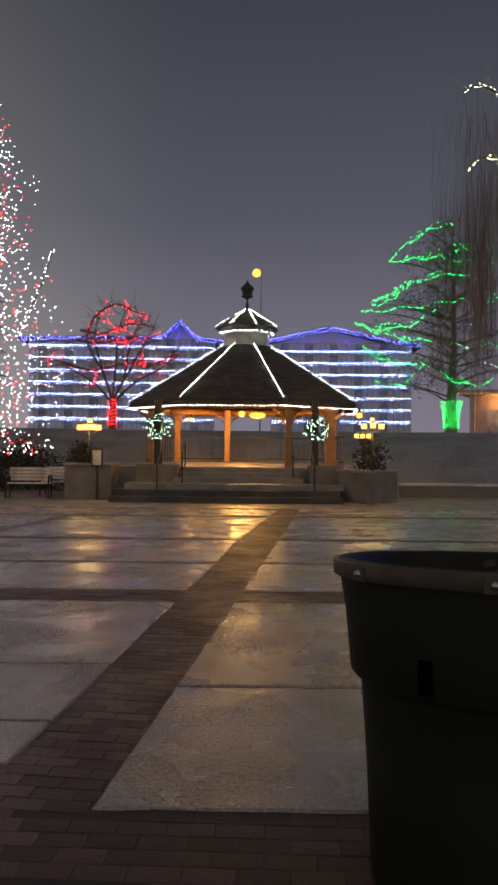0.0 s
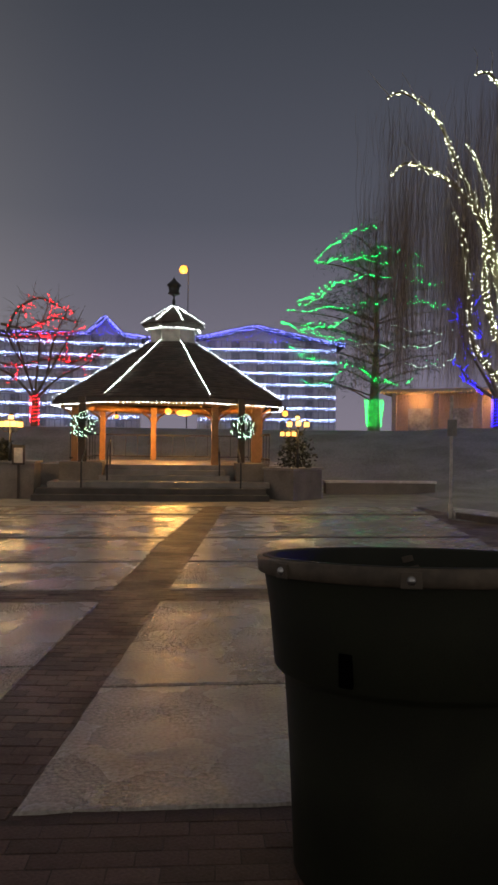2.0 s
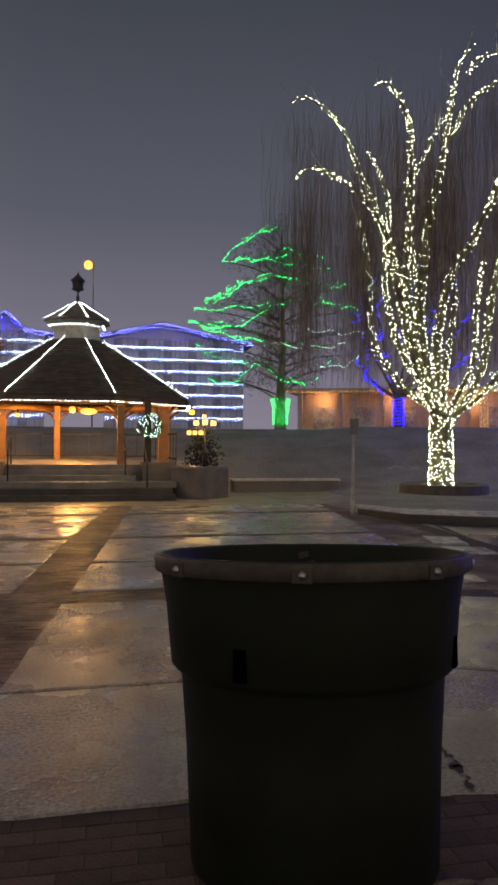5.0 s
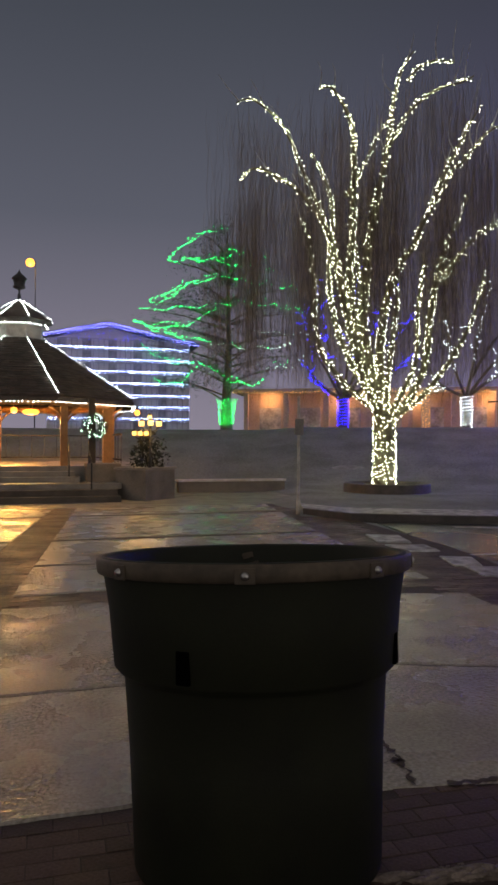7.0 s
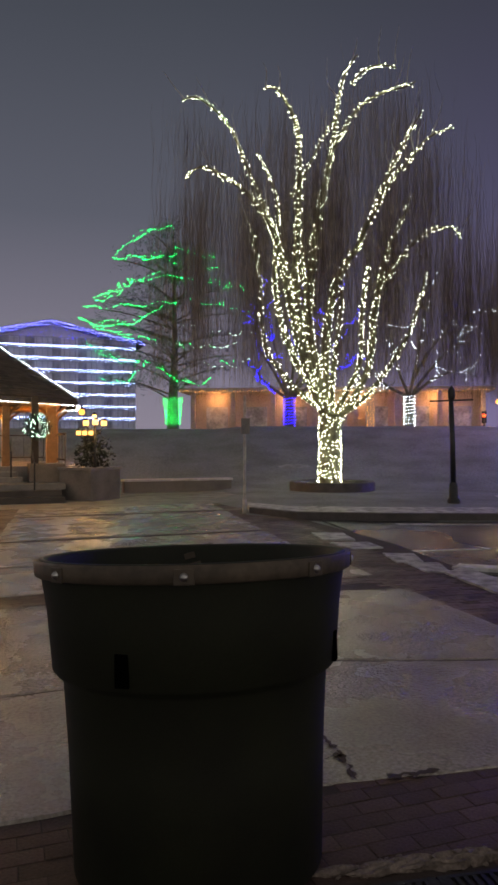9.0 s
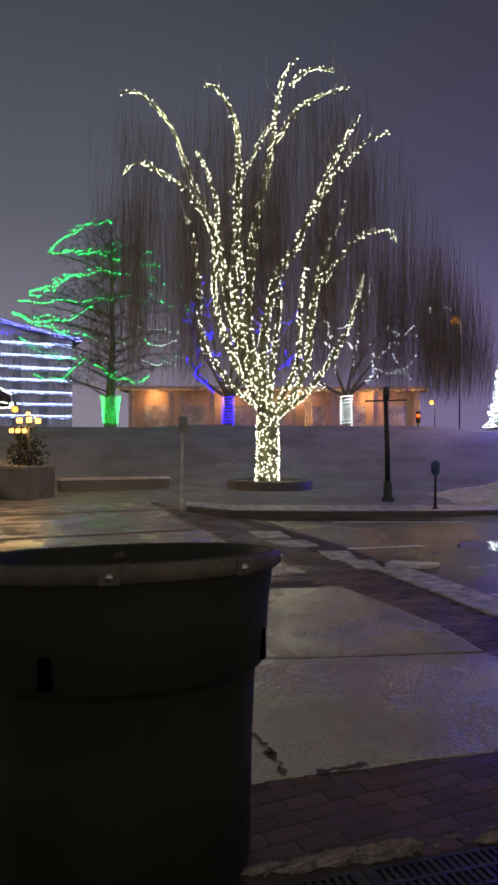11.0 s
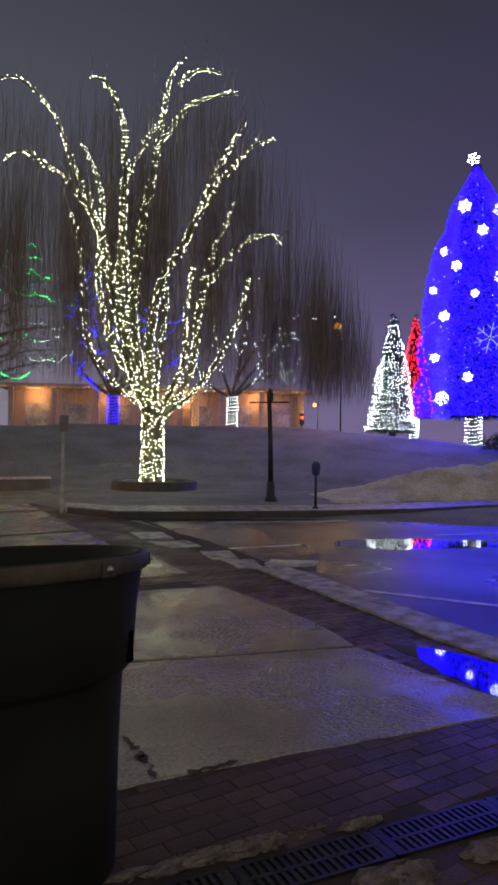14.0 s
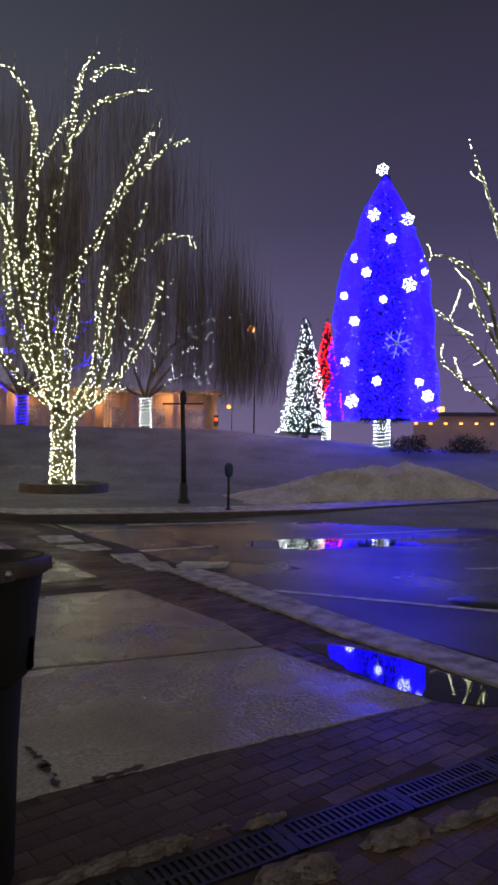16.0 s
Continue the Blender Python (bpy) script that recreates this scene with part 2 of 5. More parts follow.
def lathe(profile, sides=48, squash=1.0):
    """A turned form from (radius, height) pairs."""
    bm = bmesh.new()
    rings = [[bm.verts.new((r * math.cos(math.tau * i / sides), squash * r * math.sin(math.tau * i / sides), z)) for i in range(sides)] for r, z in profile]
    for a, b in zip(rings, rings[1:]):
        for i in range(sides):
            f = bm.faces.new((a[i], a[(i + 1) % sides], b[(i + 1) % sides], b[i]))
            f.smooth = True
    return bm


def soup(name, verts, faces, mat, parent=None, label="", stuff=True):
    me = bpy.data.meshes.new(name)
    me.from_pydata(verts, [], faces)
    me.materials.append(mat)
    ob = new(name, me)
    if parent:
        ob.parent = parent
    if stuff:
        ob["kind"] = "stuff"
    if label:
        ob["label"] = label
    return ob


OCTA = ((1, 0, 0), (-1, 0, 0), (0, 1, 0), (0, -1, 0), (0, 0, 1), (0, 0, -1))
OCTF = ((0, 2, 4), (2, 1, 4), (1, 3, 4), (3, 0, 4), (2, 0, 5), (1, 2, 5), (3, 1, 5), (0, 3, 5))


def bulbs(name, places, size, mat, parent, label="", rnd=random.Random(5)):
    """Small faceted bulbs at the places, as one string."""
    vs, fs = [], []
    for p in places:
        k = len(vs)
        s = size * rnd.uniform(0.7, 1.25)
        vs += [(p[0] + s * a, p[1] + s * b, p[2] + s * c) for a, b, c in OCTA]
        fs += [(k + a, k + b, k + c) for a, b, c in OCTF]
    return soup(name, vs, fs, mat, parent, label)


def along(points, step, jitter, rnd):
    """Places along a polyline."""
    out = []
    for a, b in zip(points, points[1:]):
        a, b = Vector(a), Vector(b)
        n = max(1, round((b - a).length / step))
        out += [a.lerp(b, (k + rnd.random() * 0.6) / n) + Vector([rnd.gauss(0, jitter) for _ in range(3)]) for k in range(n)]
    return out


def smooth(points, n=5):
    """Catmull-Rom through the points."""
    p = [Vector(q) for q in points]
    p = [2 * p[0] - p[1], *p, 2 * p[-1] - p[-2]]
    out = []
    for a, b, c, d in zip(p, p[1:], p[2:], p[3:]):
        for k in range(n):
            t = k / n
            out.append(0.5 * (2 * b + (c - a) * t + (2 * a - 5 * b + 4 * c - d) * t * t + (3 * b - a - 3 * c + d) * t ** 3))
    return out + [p[-2]]


def at(bearing, dist):
    return dist * math.sin(radians(bearing)), dist * math.cos(radians(bearing))


# ---- ground: one sheet, flat in front, rising into a lawn bank behind ----
def bank(x, y):
    """Height of the ground."""
    d, b = math.hypot(x, y), math.degrees(math.atan2(x, max(y, 0.01)))
    top = 2.50 if b < 40 else max(1.65, 2.50 - (b - 40) * 0.055)
    s = min(1, max(0, (d - 24.5) / 11.5))
    edge = min(1, max(0, (d - 15.5) / 2.0)) * (0.15 if b > 20 else 0.0)
    return -0.06 + edge + (top - 0.1) * (3 * s * s - 2 * s ** 3)


def build_ground():
    vs, fs = [], []
    xs = [-400, -150, -70] + [-45 + 1.5 * k for k in range(82)] + [110, 200, 400]
    ys = [-300, -80, -20] + [-6 + 1.5 * k for k in range(70)] + [130, 220, 500]
    for y in ys:
        for x in xs:
            vs.append((x, y, bank(x, y)))
    w = len(xs)
    for j in range(len(ys) - 1):
        for i in range(w - 1):
            fs.append((j * w + i, j * w + i + 1, (j + 1) * w + i + 1, (j + 1) * w + i))
    g = soup("ground", vs, fs, M_GRASS, stuff=False)
    for p in g.data.polygons:
        p.use_smooth = True
    tagged(g, "damp dark winter lawn rising to a bank", "lawn", kind="structure")


build_ground()


# ---- paving ----
def prism(name, outline, z0, z1, mat, parent=None, bevel=0.012, rough=0.0, rnd=random.Random(2)):
    """A slab with the outline given anticlockwise, with broken edges if rough."""
    pts = []
    for (ax, ay), (bx, by) in zip(outline, outline[1:] + outline[:1]):
        n = max(1, int(math.hypot(bx - ax, by - ay) / 0.12)) if rough else 1
        for k in range(n):
            t = k / n
            o = (noise.noise((ax * 3 + (bx - ax) * t * 6, ay * 3 + (by - ay) * t * 6, 1.7)) * rough) if rough else 0
            L = math.hypot(bx - ax, by - ay) or 1
            pts.append((ax + (bx - ax) * t - (by - ay) / L * o, ay + (by - ay) * t + (bx - ax) / L * o))
    n = len(pts)
    cx, cy = sum(p[0] for p in pts) / n, sum(p[1] for p in pts) / n
    vs = [(x, y, z0) for x, y in pts] + [(x, y, z1 - bevel) for x, y in pts]
    for x, y in pts:
        d = math.hypot(cx - x, cy - y)
        vs.append((x + (cx - x) / d * bevel, y + (cy - y) / d * bevel, z1))
    fs = [tuple(range(2 * n, 3 * n))]
    for a in (0, n):
        fs += [(a + k, a + (k + 1) % n, a + n + (k + 1) % n, a + n + k) for k in range(n)]
    return soup(name, vs, fs, mat, parent, stuff=False)


def lane(y, side):
    """x of the edges of the brick lane that runs to the steps."""
    return -0.67 + (y - 3.17) * 0.131 if side > 0 else -1.23 + (y - 3.2) * 0.120 + max(0, y - 12) * 0.03


def gutter(y):
    """x of the edge between the slabs and the brick gutter beside the road."""
    return 4.22 + 0.05 * max(0, y - 2.5) + 0.055 * max(0, y - 4.1) + (0.06 * max(0, y - 10))


pavement = thing("pavement", 0, 0, 0, "wet concrete slabs with joints in a brick grid", "pavement", kind="structure")
ROWSY = [(3.16, 4.74), (4.78, 7.28), (7.90, 9.64), (9.78, 12.06), (12.36, 16.0), (16.42, 18.20)]
for y0, y1 in ROWSY:
    if y0 > 9:
        prism("slab", [(lane(y0, 1), y0), (gutter(y0), y0 + 0.02), (gutter(y1), y1 + 0.02), (lane(y1, 1), y1)], -0.1, 0.0, M_SLAB, pavement, rough=0.018)
    else:
        prism("slab", [(lane(y0, 1), y0), (1.62, y0 + 0.01), (1.62, y1 + 0.01), (lane(y1, 1), y1)], -0.1, 0.0, M_SLAB, pavement, rough=0.018)
for outline in ([(1.65, 2.98), (2.70, 2.79), (4.22, 2.48), (4.21, 3.25), (4.26, 4.07), (3.29, 4.42), (2.56, 4.69), (1.65, 4.74)], [(1.65, 4.78), (2.56, 4.735), (3.29, 4.465), (4.28, 4.115), (4.50, 4.86), (4.60, 5.87), (4.69, 6.70), (3.90, 6.92), (1.65, 7.28)], [(1.65, 7.90), (4.78, 7.58), (5.05, 9.50), (1.65, 9.68)]):
    prism("slab", outline, -0.1, -0.004, M_SLAB, pavement, rough=0.018)
LEFTY = [(3.60, 4.12), (4.16, 5.20), (5.24, 7.28), (7.90, 9.65), (9.79, 12.03), (12.33, 15.95), (16.32, 18.20)]
for y0, y1 in LEFTY:
    prism("slab", [(-9.0, y0), (lane(y0, -1), y0), (lane(y1, -1), y1), (-9.0, y1)], -0.1, 0.0, M_SLAB, pavement, rough=0.018)
apron = prism("plaza_apron", [(-22, 18.25), (9, 18.25), (9, 26), (-22, 26)], -0.1, -0.002, M_STEP, pavement)

# joint bed below slabs and bricks
bed = prism("joint_bed", [(-22, -4), (4.9, -4), (5.6, 5), (6.6, 10), (7.2, 18.4), (-22, 18.4)], -0.2, -0.0130, M_SOIL)
tagged(bed, "dark wet sand between the pavers", "paving bed", kind="structure")

# ---- road beside the plaza, with kerbs, paint and puddles ----
road = prism("road", [(4.85, -12), (60, -30), (60, 2), (24.0, 11.0), (13.5, 12.1), (7.4, 14.6), (6.9, 12), (6.1, 8.5), (5.3, 3.4)], -0.25, -0.026, M_ROAD)
tagged(road, "wet dark asphalt road", "road", kind="structure")


def crack(points, width, mat, label, name="crack"):
    """A jagged dark split in a slab, or a narrow strip let into it."""
    rc = random.Random(len(points) * 7 + int(points[0][1] * 10))
    p = smooth([(x, y, 0) for x, y in points], 9)
    lft, rgt = [], []
    for k, q in enumerate(p):
        d = (p[min(k + 1, len(p) - 1)] - p[max(k - 1, 0)]).normalized()
        o = Vector((-d.y, d.x, 0))
        j = width * 0.9 * noise.noise((q.x * 17, q.y * 17, 1.7)) if name == "crack" else 0
        w = width * (0.34 + 0.75 * noise.noise((q.x * 23, q.y * 23, 5.1))) * min(1, 0.2 + k / 6, 0.2 + (len(p) - 1 - k) / 6) if name == "crack" else width / 2
        lft.append((q.x + o.x * (j + w), q.y + o.y * (j + w)))
        rgt.append((q.x + o.x * (j - w), q.y + o.y * (j - w)))
    vs = [(x, y, 0.004) for x, y in lft] + [(x, y, 0.004) for x, y in rgt]
    n = len(lft)
    ob = soup(name, vs, [(k + n, k + n + 1, k + 1, k) for k in range(n - 1)], mat, pavement, stuff=False)
    ob["label"] = label


crack([(-3.15, 8.96), (-3.0, 9.9), (-2.72, 10.6), (-2.66, 11.4), (-2.5, 12.12)], 0.035, M_SOIL, "wandering crack across the slab")
crack([(1.92, 3.50), (1.90, 3.34), (1.91, 3.25), (1.90, 3.18), (1.87, 3.05), (1.83, 2.96)], 0.045, M_SOIL, "broken slab corner")
crack([(1.92, 3.20), (1.85, 3.21), (1.81, 3.19)], 0.04, M_SOIL, "broken slab corner")
crack([(2.00, 2.905), (2.06, 2.925), (2.20, 2.905), (2.28, 2.893)], 0.05, M_SOIL, "chipped slab edge")
crack([(0.3, 7.30), (0.62, 7.22), (0.9, 7.05), (1.2, 7.0)], 0.02, M_SOIL, "hairline crack across the slab")
crack([(-4.6, 12.9), (-4.2, 14.8), (-3.5, 18.15)], 0.26, M_BRICKS, "brick strip between slabs", "brick_strip")


KERB_L = [(4.45, -1.0), (4.74, 1.8), (4.81, 2.35), (4.90, 3.02), (4.97, 3.85), (5.16, 4.7), (5.32, 5.54), (5.67, 7.34)]
KERB_R = [(4.90, -1.0), (5.15, 1.8), (5.26, 2.59), (5.41, 3.64), (5.54, 4.39), (5.82, 5.72), (6.02, 6.66), (6.12, 7.60)]
near_kerb = prism("kerb", KERB_R + KERB_L[::-1], -0.2, 0.012, M_KERB, rough=0.03)
tagged(near_kerb, "worn flush concrete kerb along the road", "kerb", kind="structure")
FAR = [(6.2, 15.3), (6.75, 13.9), (8.5, 12.95), (10.67, 12.05), (13.3, 11.3), (16.5, 11.05), (20.3, 10.7), (26, 10.1), (40, 8.6)]
# dark colour carries the shade on the kerb's face
far_kerb = prism("kerb", FAR + [(x + 0.06, y + 0.16) for x, y in FAR][::-1], -0.2, 0.135, M_KERBD)
tagged(far_kerb, "raised concrete kerb across the road", "kerb", kind="structure")
walkway = prism("sidewalk", [(x + 0.065, y + 0.165) for x, y in FAR] + [(x + 0.5, y + 1.5) for x, y in FAR][::-1], -0.2, 0.131, M_KERB)
tagged(walkway, "wet concrete sidewalk beside the lawn", "sidewalk", kind="structure")


PAVERS = ([(5.68, 10.65), (6.17, 10.4), (6.43, 11.3), (5.91, 11.57)],
          [(5.63, 9.55), (6.12, 9.48), (6.23, 10.1), (5.6, 10.27)],
          [(5.56, 8.25), (5.94, 8.17), (6.21, 8.8), (5.81, 9.02)],
          [(5.5, 7.51), (5.78, 7.35), (6.05, 7.99), (5.65, 8.2)])


def paint(points, width):
    """A worn road line between two points."""
    (ax, ay), (bx, by) = points
    L = math.hypot(bx - ax, by - ay)
    ox, oy = -(by - ay) / L * width / 2, (bx - ax) / L * width / 2
    ob = prism("road_marking", [(ax - ox, ay - oy), (bx - ox, by - oy), (bx + ox, by + oy), (ax + ox, ay + oy)], -0.024, -0.020, M_LINE, bevel=0.001, rough=0.012)
    tagged(ob, "worn white painted line on the road", "road marking", kind="structure")


paint([(5.77, 9.29), (7.70, 8.92)], 0.10)
paint([(5.95, 5.72), (7.05, 3.50)], 0.10)
paint([(10.7, 8.65), (13.3, 7.84)], 0.08)
paint([(9.10, 5.14), (9.9, 4.65)], 0.10)


edge_line = prism("road_marking", [(x - 0.25, y - 0.72) for x, y in FAR[2:]] + [(x - 0.2, y - 0.47) for x, y in FAR[2:]][::-1], -0.024, -0.020, M_KERB, bevel=0.001, rough=0.03)
tagged(edge_line, "faded pale line along the road's edge", "road marking", kind="structure")
for corners in PAVERS:
    slab = prism("paving_slab", corners, -0.1, 0.010, M_KERB, bevel=0.008, rough=0.03)
    tagged(slab, "worn pale concrete slab between bricks and road", "paving slab", "slabs along the brick lane")


def puddle(outline, z, label):
    ob = prism("puddle", outline, z - 0.01, z, M_WATER, bevel=0.002, rough=0.10)
    tagged(ob, label, "puddle", kind="structure")


puddle([(4.26, 2.47), (4.48, 2.17), (4.74, 2.29), (4.79, 2.65), (4.82, 3.14), (4.72, 3.61), (4.55, 4.04), (4.44, 3.75), (4.30, 3.11), (4.25, 2.77)], -0.0055, "still rainwater on bricks beside the kerb")
puddle([(8.1, 8.55), (8.6, 7.75), (9.6, 7.35), (11.4, 6.75), (12.4, 6.6), (12.0, 7.2), (10.6, 7.9), (9.6, 8.75), (8.6, 9.0)], -0.0235, "shallow rainwater on the road")
patch = prism("concrete_patch", [(5.98, 7.62), (6.42, 7.22), (6.72, 7.38), (6.25, 7.80)], -0.1, 0.016, M_LINE, bevel=0.006, rough=0.04)
tagged(patch, "pale concrete patch at the kerb's end", "patch", kind="structure")
cover = part("manhole_cover", lathe([(0.0, 0.0), (0.30, 0.0), (0.31, -0.012), (0.34, -0.012), (0.35, -0.03)], 32), M_IRON)
cover.location = (7.3, 3.9, -0.012)
tagged(cover, "round iron cover set in the road", "manhole cover")

# trench drain with slotted grates
drain = thing("trench_drain", 1.75, 2.065, 0.0, "slotted cast iron trench drain grates in a row", "drain", rz=-10.0)
grate_bm = bmesh.new()
box(grate_bm, -0.30, 0.30, -0.105, -0.088, -0.03, 0.0), box(grate_bm, -0.30, 0.30, 0.088, 0.105, -0.03, 0.0), box(grate_bm, -0.30, 0.30, -0.010, 0.010, -0.03, 0.0)
for s in (-1, 1):
    box(grate_bm, *sorted((s * 0.272, s * 0.30)), -0.105, 0.105, -0.03, 0.0005)
for k in range(19):
    x = -0.297 + k * 0.033
    for s in (-1, 1):
        box(grate_bm, x - 0.0085, x + 0.0085, *sorted((s * 0.009, s * 0.09)), -0.03, -0.001)
grate = part("grate", grate_bm, M_IRON, drain)
for k in range(-3, 7):
    g = grate if k == -3 else new("grate", grate.data)
    g.parent = drain
    g.location, g.scale = (0.28 + k * 0.645, 0, 0), (1.06, 1, 1)
part("channel", boxed(-2.3, 4.0, -0.115, 0.115, -0.10, -0.09), M_SOIL, drain)

# ---- big plastic barrel planter in front ----
barrel = thing("barrel", 0.955, 2.638, 0.0, "large dark green plastic barrel with a bolted rim band", "barrel")
barrel.rotation_euler = (radians(-5.0), radians(-1.15), radians(-17.8))
S = 1.223
BODY = ((0.0, 0.0), (0.378, 0.0), (0.392, 0.015), (0.408, 0.450), (0.424, 0.722), (0.430, 0.735), (0.445, 0.744), (0.4565, 0.760), (0.474, 0.982), (0.490, 1.100), (0.500, 1.165), (0.497, 1.174), (0.485, 1.176), (0.470, 1.165), (0.455, 0.93), (0.41, 0.74), (0.39, 0.60), (0.0, 0.60))
part("body", lathe([(r * S, z) for r, z in BODY], 72), M_BIN, barrel)
part("rim_band", lathe([(r * S, z) for r, z in ((0.490, 1.114), (0.506, 1.111), (0.511, 1.115), (0.513, 1.136), (0.515, 1.165), (0.510, 1.174), (0.498, 1.170))], 72), M_BAND, barrel, "scuffed dark brown band")
for a in (-138, -92.5, -48, -3, 42, 87, 132, 177):
    bolt = part("bolt", lathe([(0.0, 0.014), (0.008, 0.013), (0.013, 0.007), (0.015, 0.0)], 12), M_STEEL, barrel, "bright round bolt head")
    bolt.matrix_basis = pose((0.514 * S + 0.005) * math.cos(radians(a)), (0.514 * S + 0.005) * math.sin(radians(a)), 1.136, 90, 0, a + 90)
for a in (-138, -92.5, -48, -3, 42, 87, 132, 177):
    plate = part("bolt_plate", boxed(-0.034, 0.034, -0.006, 0.006, -0.026, 0.026, 0.004), M_BAND, barrel)
    plate.matrix_basis = pose(0.514 * S * math.cos(radians(a)), 0.514 * S * math.sin(radians(a)), 1.136, 0, 0, a + 90)
# grip slots: raised blocks, black in place of the hollow's shade
for a in (-115, -22, 68, 158):
    slot_ob = part("grip_slot", boxed(-0.025, 0.025, -0.012, 0.006, -0.056, 0.056, 0.006), M_HOLE, barrel, "raised black block for the grip slot's dark hollow")
    slot_ob.matrix_basis = pose(0.459 * S * math.cos(radians(a)), 0.459 * S * math.sin(radians(a)), 0.825, 0, 0, a + 90)
for a, dz in ((93, 0.0), (90, -0.045)):
    clip = part("tag", boxed(-0.026, 0.026, -0.004, 0.004, -0.014, 0.014, 0.002), M_BAND, barrel, "pale paper tag")
    clip.matrix_basis = pose(0.466 * S * math.cos(radians(a)), 0.466 * S * math.sin(radians(a)), 1.123 + dz, 0, 14, a + 90)


# ---- gazebo ----
GX, GY = -0.14, 25.0
TURN = -6.5   # its front corners, seen from above


def corner(r, k, z, turn=TURN):
    """Corner k of an octagon; 0 and 1 flank the front."""
    a = radians(turn - 22.5 + 45 * k)
    return Vector((r * math.sin(a), -r * math.cos(a), z))


gazebo = thing("gazebo", GX, GY, 0.0, "octagonal timber gazebo with shingled roof outlined in lights", "gazebo")
EAVE, DRUM_Z, DECK = 2.98, 5.05, 0.93
RC, RD = 4.05, 0.80


def cone_faces(r0, z0, r1, z1):
    bm = bmesh.new()
    a = [bm.verts.new(corner(r0, k, z0)) for k in range(8)]
    b = [bm.verts.new(corner(r1, k, z1)) for k in range(8)]
    for k in range(8):
        bm.faces.new((a[k], a[(k + 1) % 8], b[(k + 1) % 8], b[k]))
    return bm


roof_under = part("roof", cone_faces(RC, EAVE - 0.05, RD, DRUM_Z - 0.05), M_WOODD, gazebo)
# courses of shingles, each overlapping the one below
vs, fs = [], []
rs = random.Random(11)
COURSES = 24
for c in range(COURSES):
    t0, t1 = c / COURSES, min(1, (c + 1.25) / COURSES)
    for k in range(8):
        a0, a1 = corner(RC + (RD - RC) * t0, k, EAVE + (DRUM_Z - EAVE) * t0 + 0.035), corner(RC + (RD - RC) * t0, k + 1, EAVE + (DRUM_Z - EAVE) * t0 + 0.035)
        b0, b1 = corner(RC + (RD - RC) * t1, k, EAVE + (DRUM_Z - EAVE) * t1), corner(RC + (RD - RC) * t1, k + 1, EAVE + (DRUM_Z - EAVE) * t1)
        n = max(2, int((a1 - a0).length / 0.22))
        for j in range(n):
            u0, u1 = (j + 0.03) / n, (j + 0.97) / n
            d = Vector((0, 0, rs.uniform(-0.008, 0.012)))
            q = [a0.lerp(a1, u0) + d, a0.lerp(a1, u1) + d, b0.lerp(b1, u1), b0.lerp(b1, u0)]
            i = len(vs)
            vs += [*q, q[0] - Vector((0, 0, 0.03)), q[1] - Vector((0, 0, 0.03))]
            fs += [(i, i + 1, i + 2, i + 3), (i + 4, i + 5, i + 1, i)]
soup("shingles", vs, fs, M_SHINGLE, gazebo, "weathered brown wood shingles")
part("drum", cone_faces(0.80, DRUM_Z - 0.1, 0.80, 5.50), M_DRUM, gazebo, "pale painted cupola drum")
part("cupola_roof", cone_faces(1.16, 5.66, 0.06, 6.36), M_SHINGLE, gazebo)
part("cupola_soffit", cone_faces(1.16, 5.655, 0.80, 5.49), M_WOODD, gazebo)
part("finial", lathe([(0.05, 6.3), (0.06, 6.55), (0.03, 6.6), (0.03, 6.72), (0.18, 6.78), (0.22, 6.82), (0.17, 6.86), (0.20, 7.05), (0.25, 7.08), (0.24, 7.12), (0.10, 7.25), (0.03, 7.33), (0.0, 7.42)], 12), M_DARK, gazebo, "dark iron lantern finial")
for k in range(8):
    a, b = corner(RC + 0.01, k, 0), corner(RC + 0.01, k + 1, 0)
    d = (b - a).normalized()
    nrm = Vector((d.y, -d.x, 0))
    bm = bmesh.new()
    q = [a, b, b - nrm * 0.04, a - nrm * 0.04]
    lo, hi = [bm.verts.new(p + Vector((0, 0, EAVE - 0.15))) for p in q], [bm.verts.new(p + Vector((0, 0, EAVE - 0.02))) for p in q]
    bm.faces.new(lo[::-1]), bm.faces.new(hi)
    for i in range(4):
        bm.faces.new((lo[i], lo[(i + 1) % 4], hi[(i + 1) % 4], hi[i]))
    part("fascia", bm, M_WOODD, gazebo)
    bulbs("eave_light_string", [p for p in along([a + nrm * 0.03 + Vector((0, 0, EAVE - 0.185)), b + nrm * 0.03 + Vector((0, 0, EAVE - 0.185))], 0.125, 0.003, rs)], 0.0135, B_ROOF, gazebo)
    hip0, hip1 = corner(RC + 0.02, k, EAVE + 0.07), corner(RD + 0.04, k, DRUM_Z + 0.05)
    bulbs("hip_light_string", along([hip0, hip1], 0.105, 0.003, rs), 0.0135, B_ROOF, gazebo)
    bulbs("cupola_light_string", along([corner(1.17, k, 5.70), corner(0.10, k, 6.38)], 0.11, 0.003, rs) + along([corner(0.97, k, 5.50), corner(0.97, k + 1, 5.50)], 0.09, 0.003, rs), 0.0125, B_ROOF, gazebo)
part("cupola_ring", cone_faces(0.82, 5.46, 0.96, 5.47), M_DRUM, gazebo)

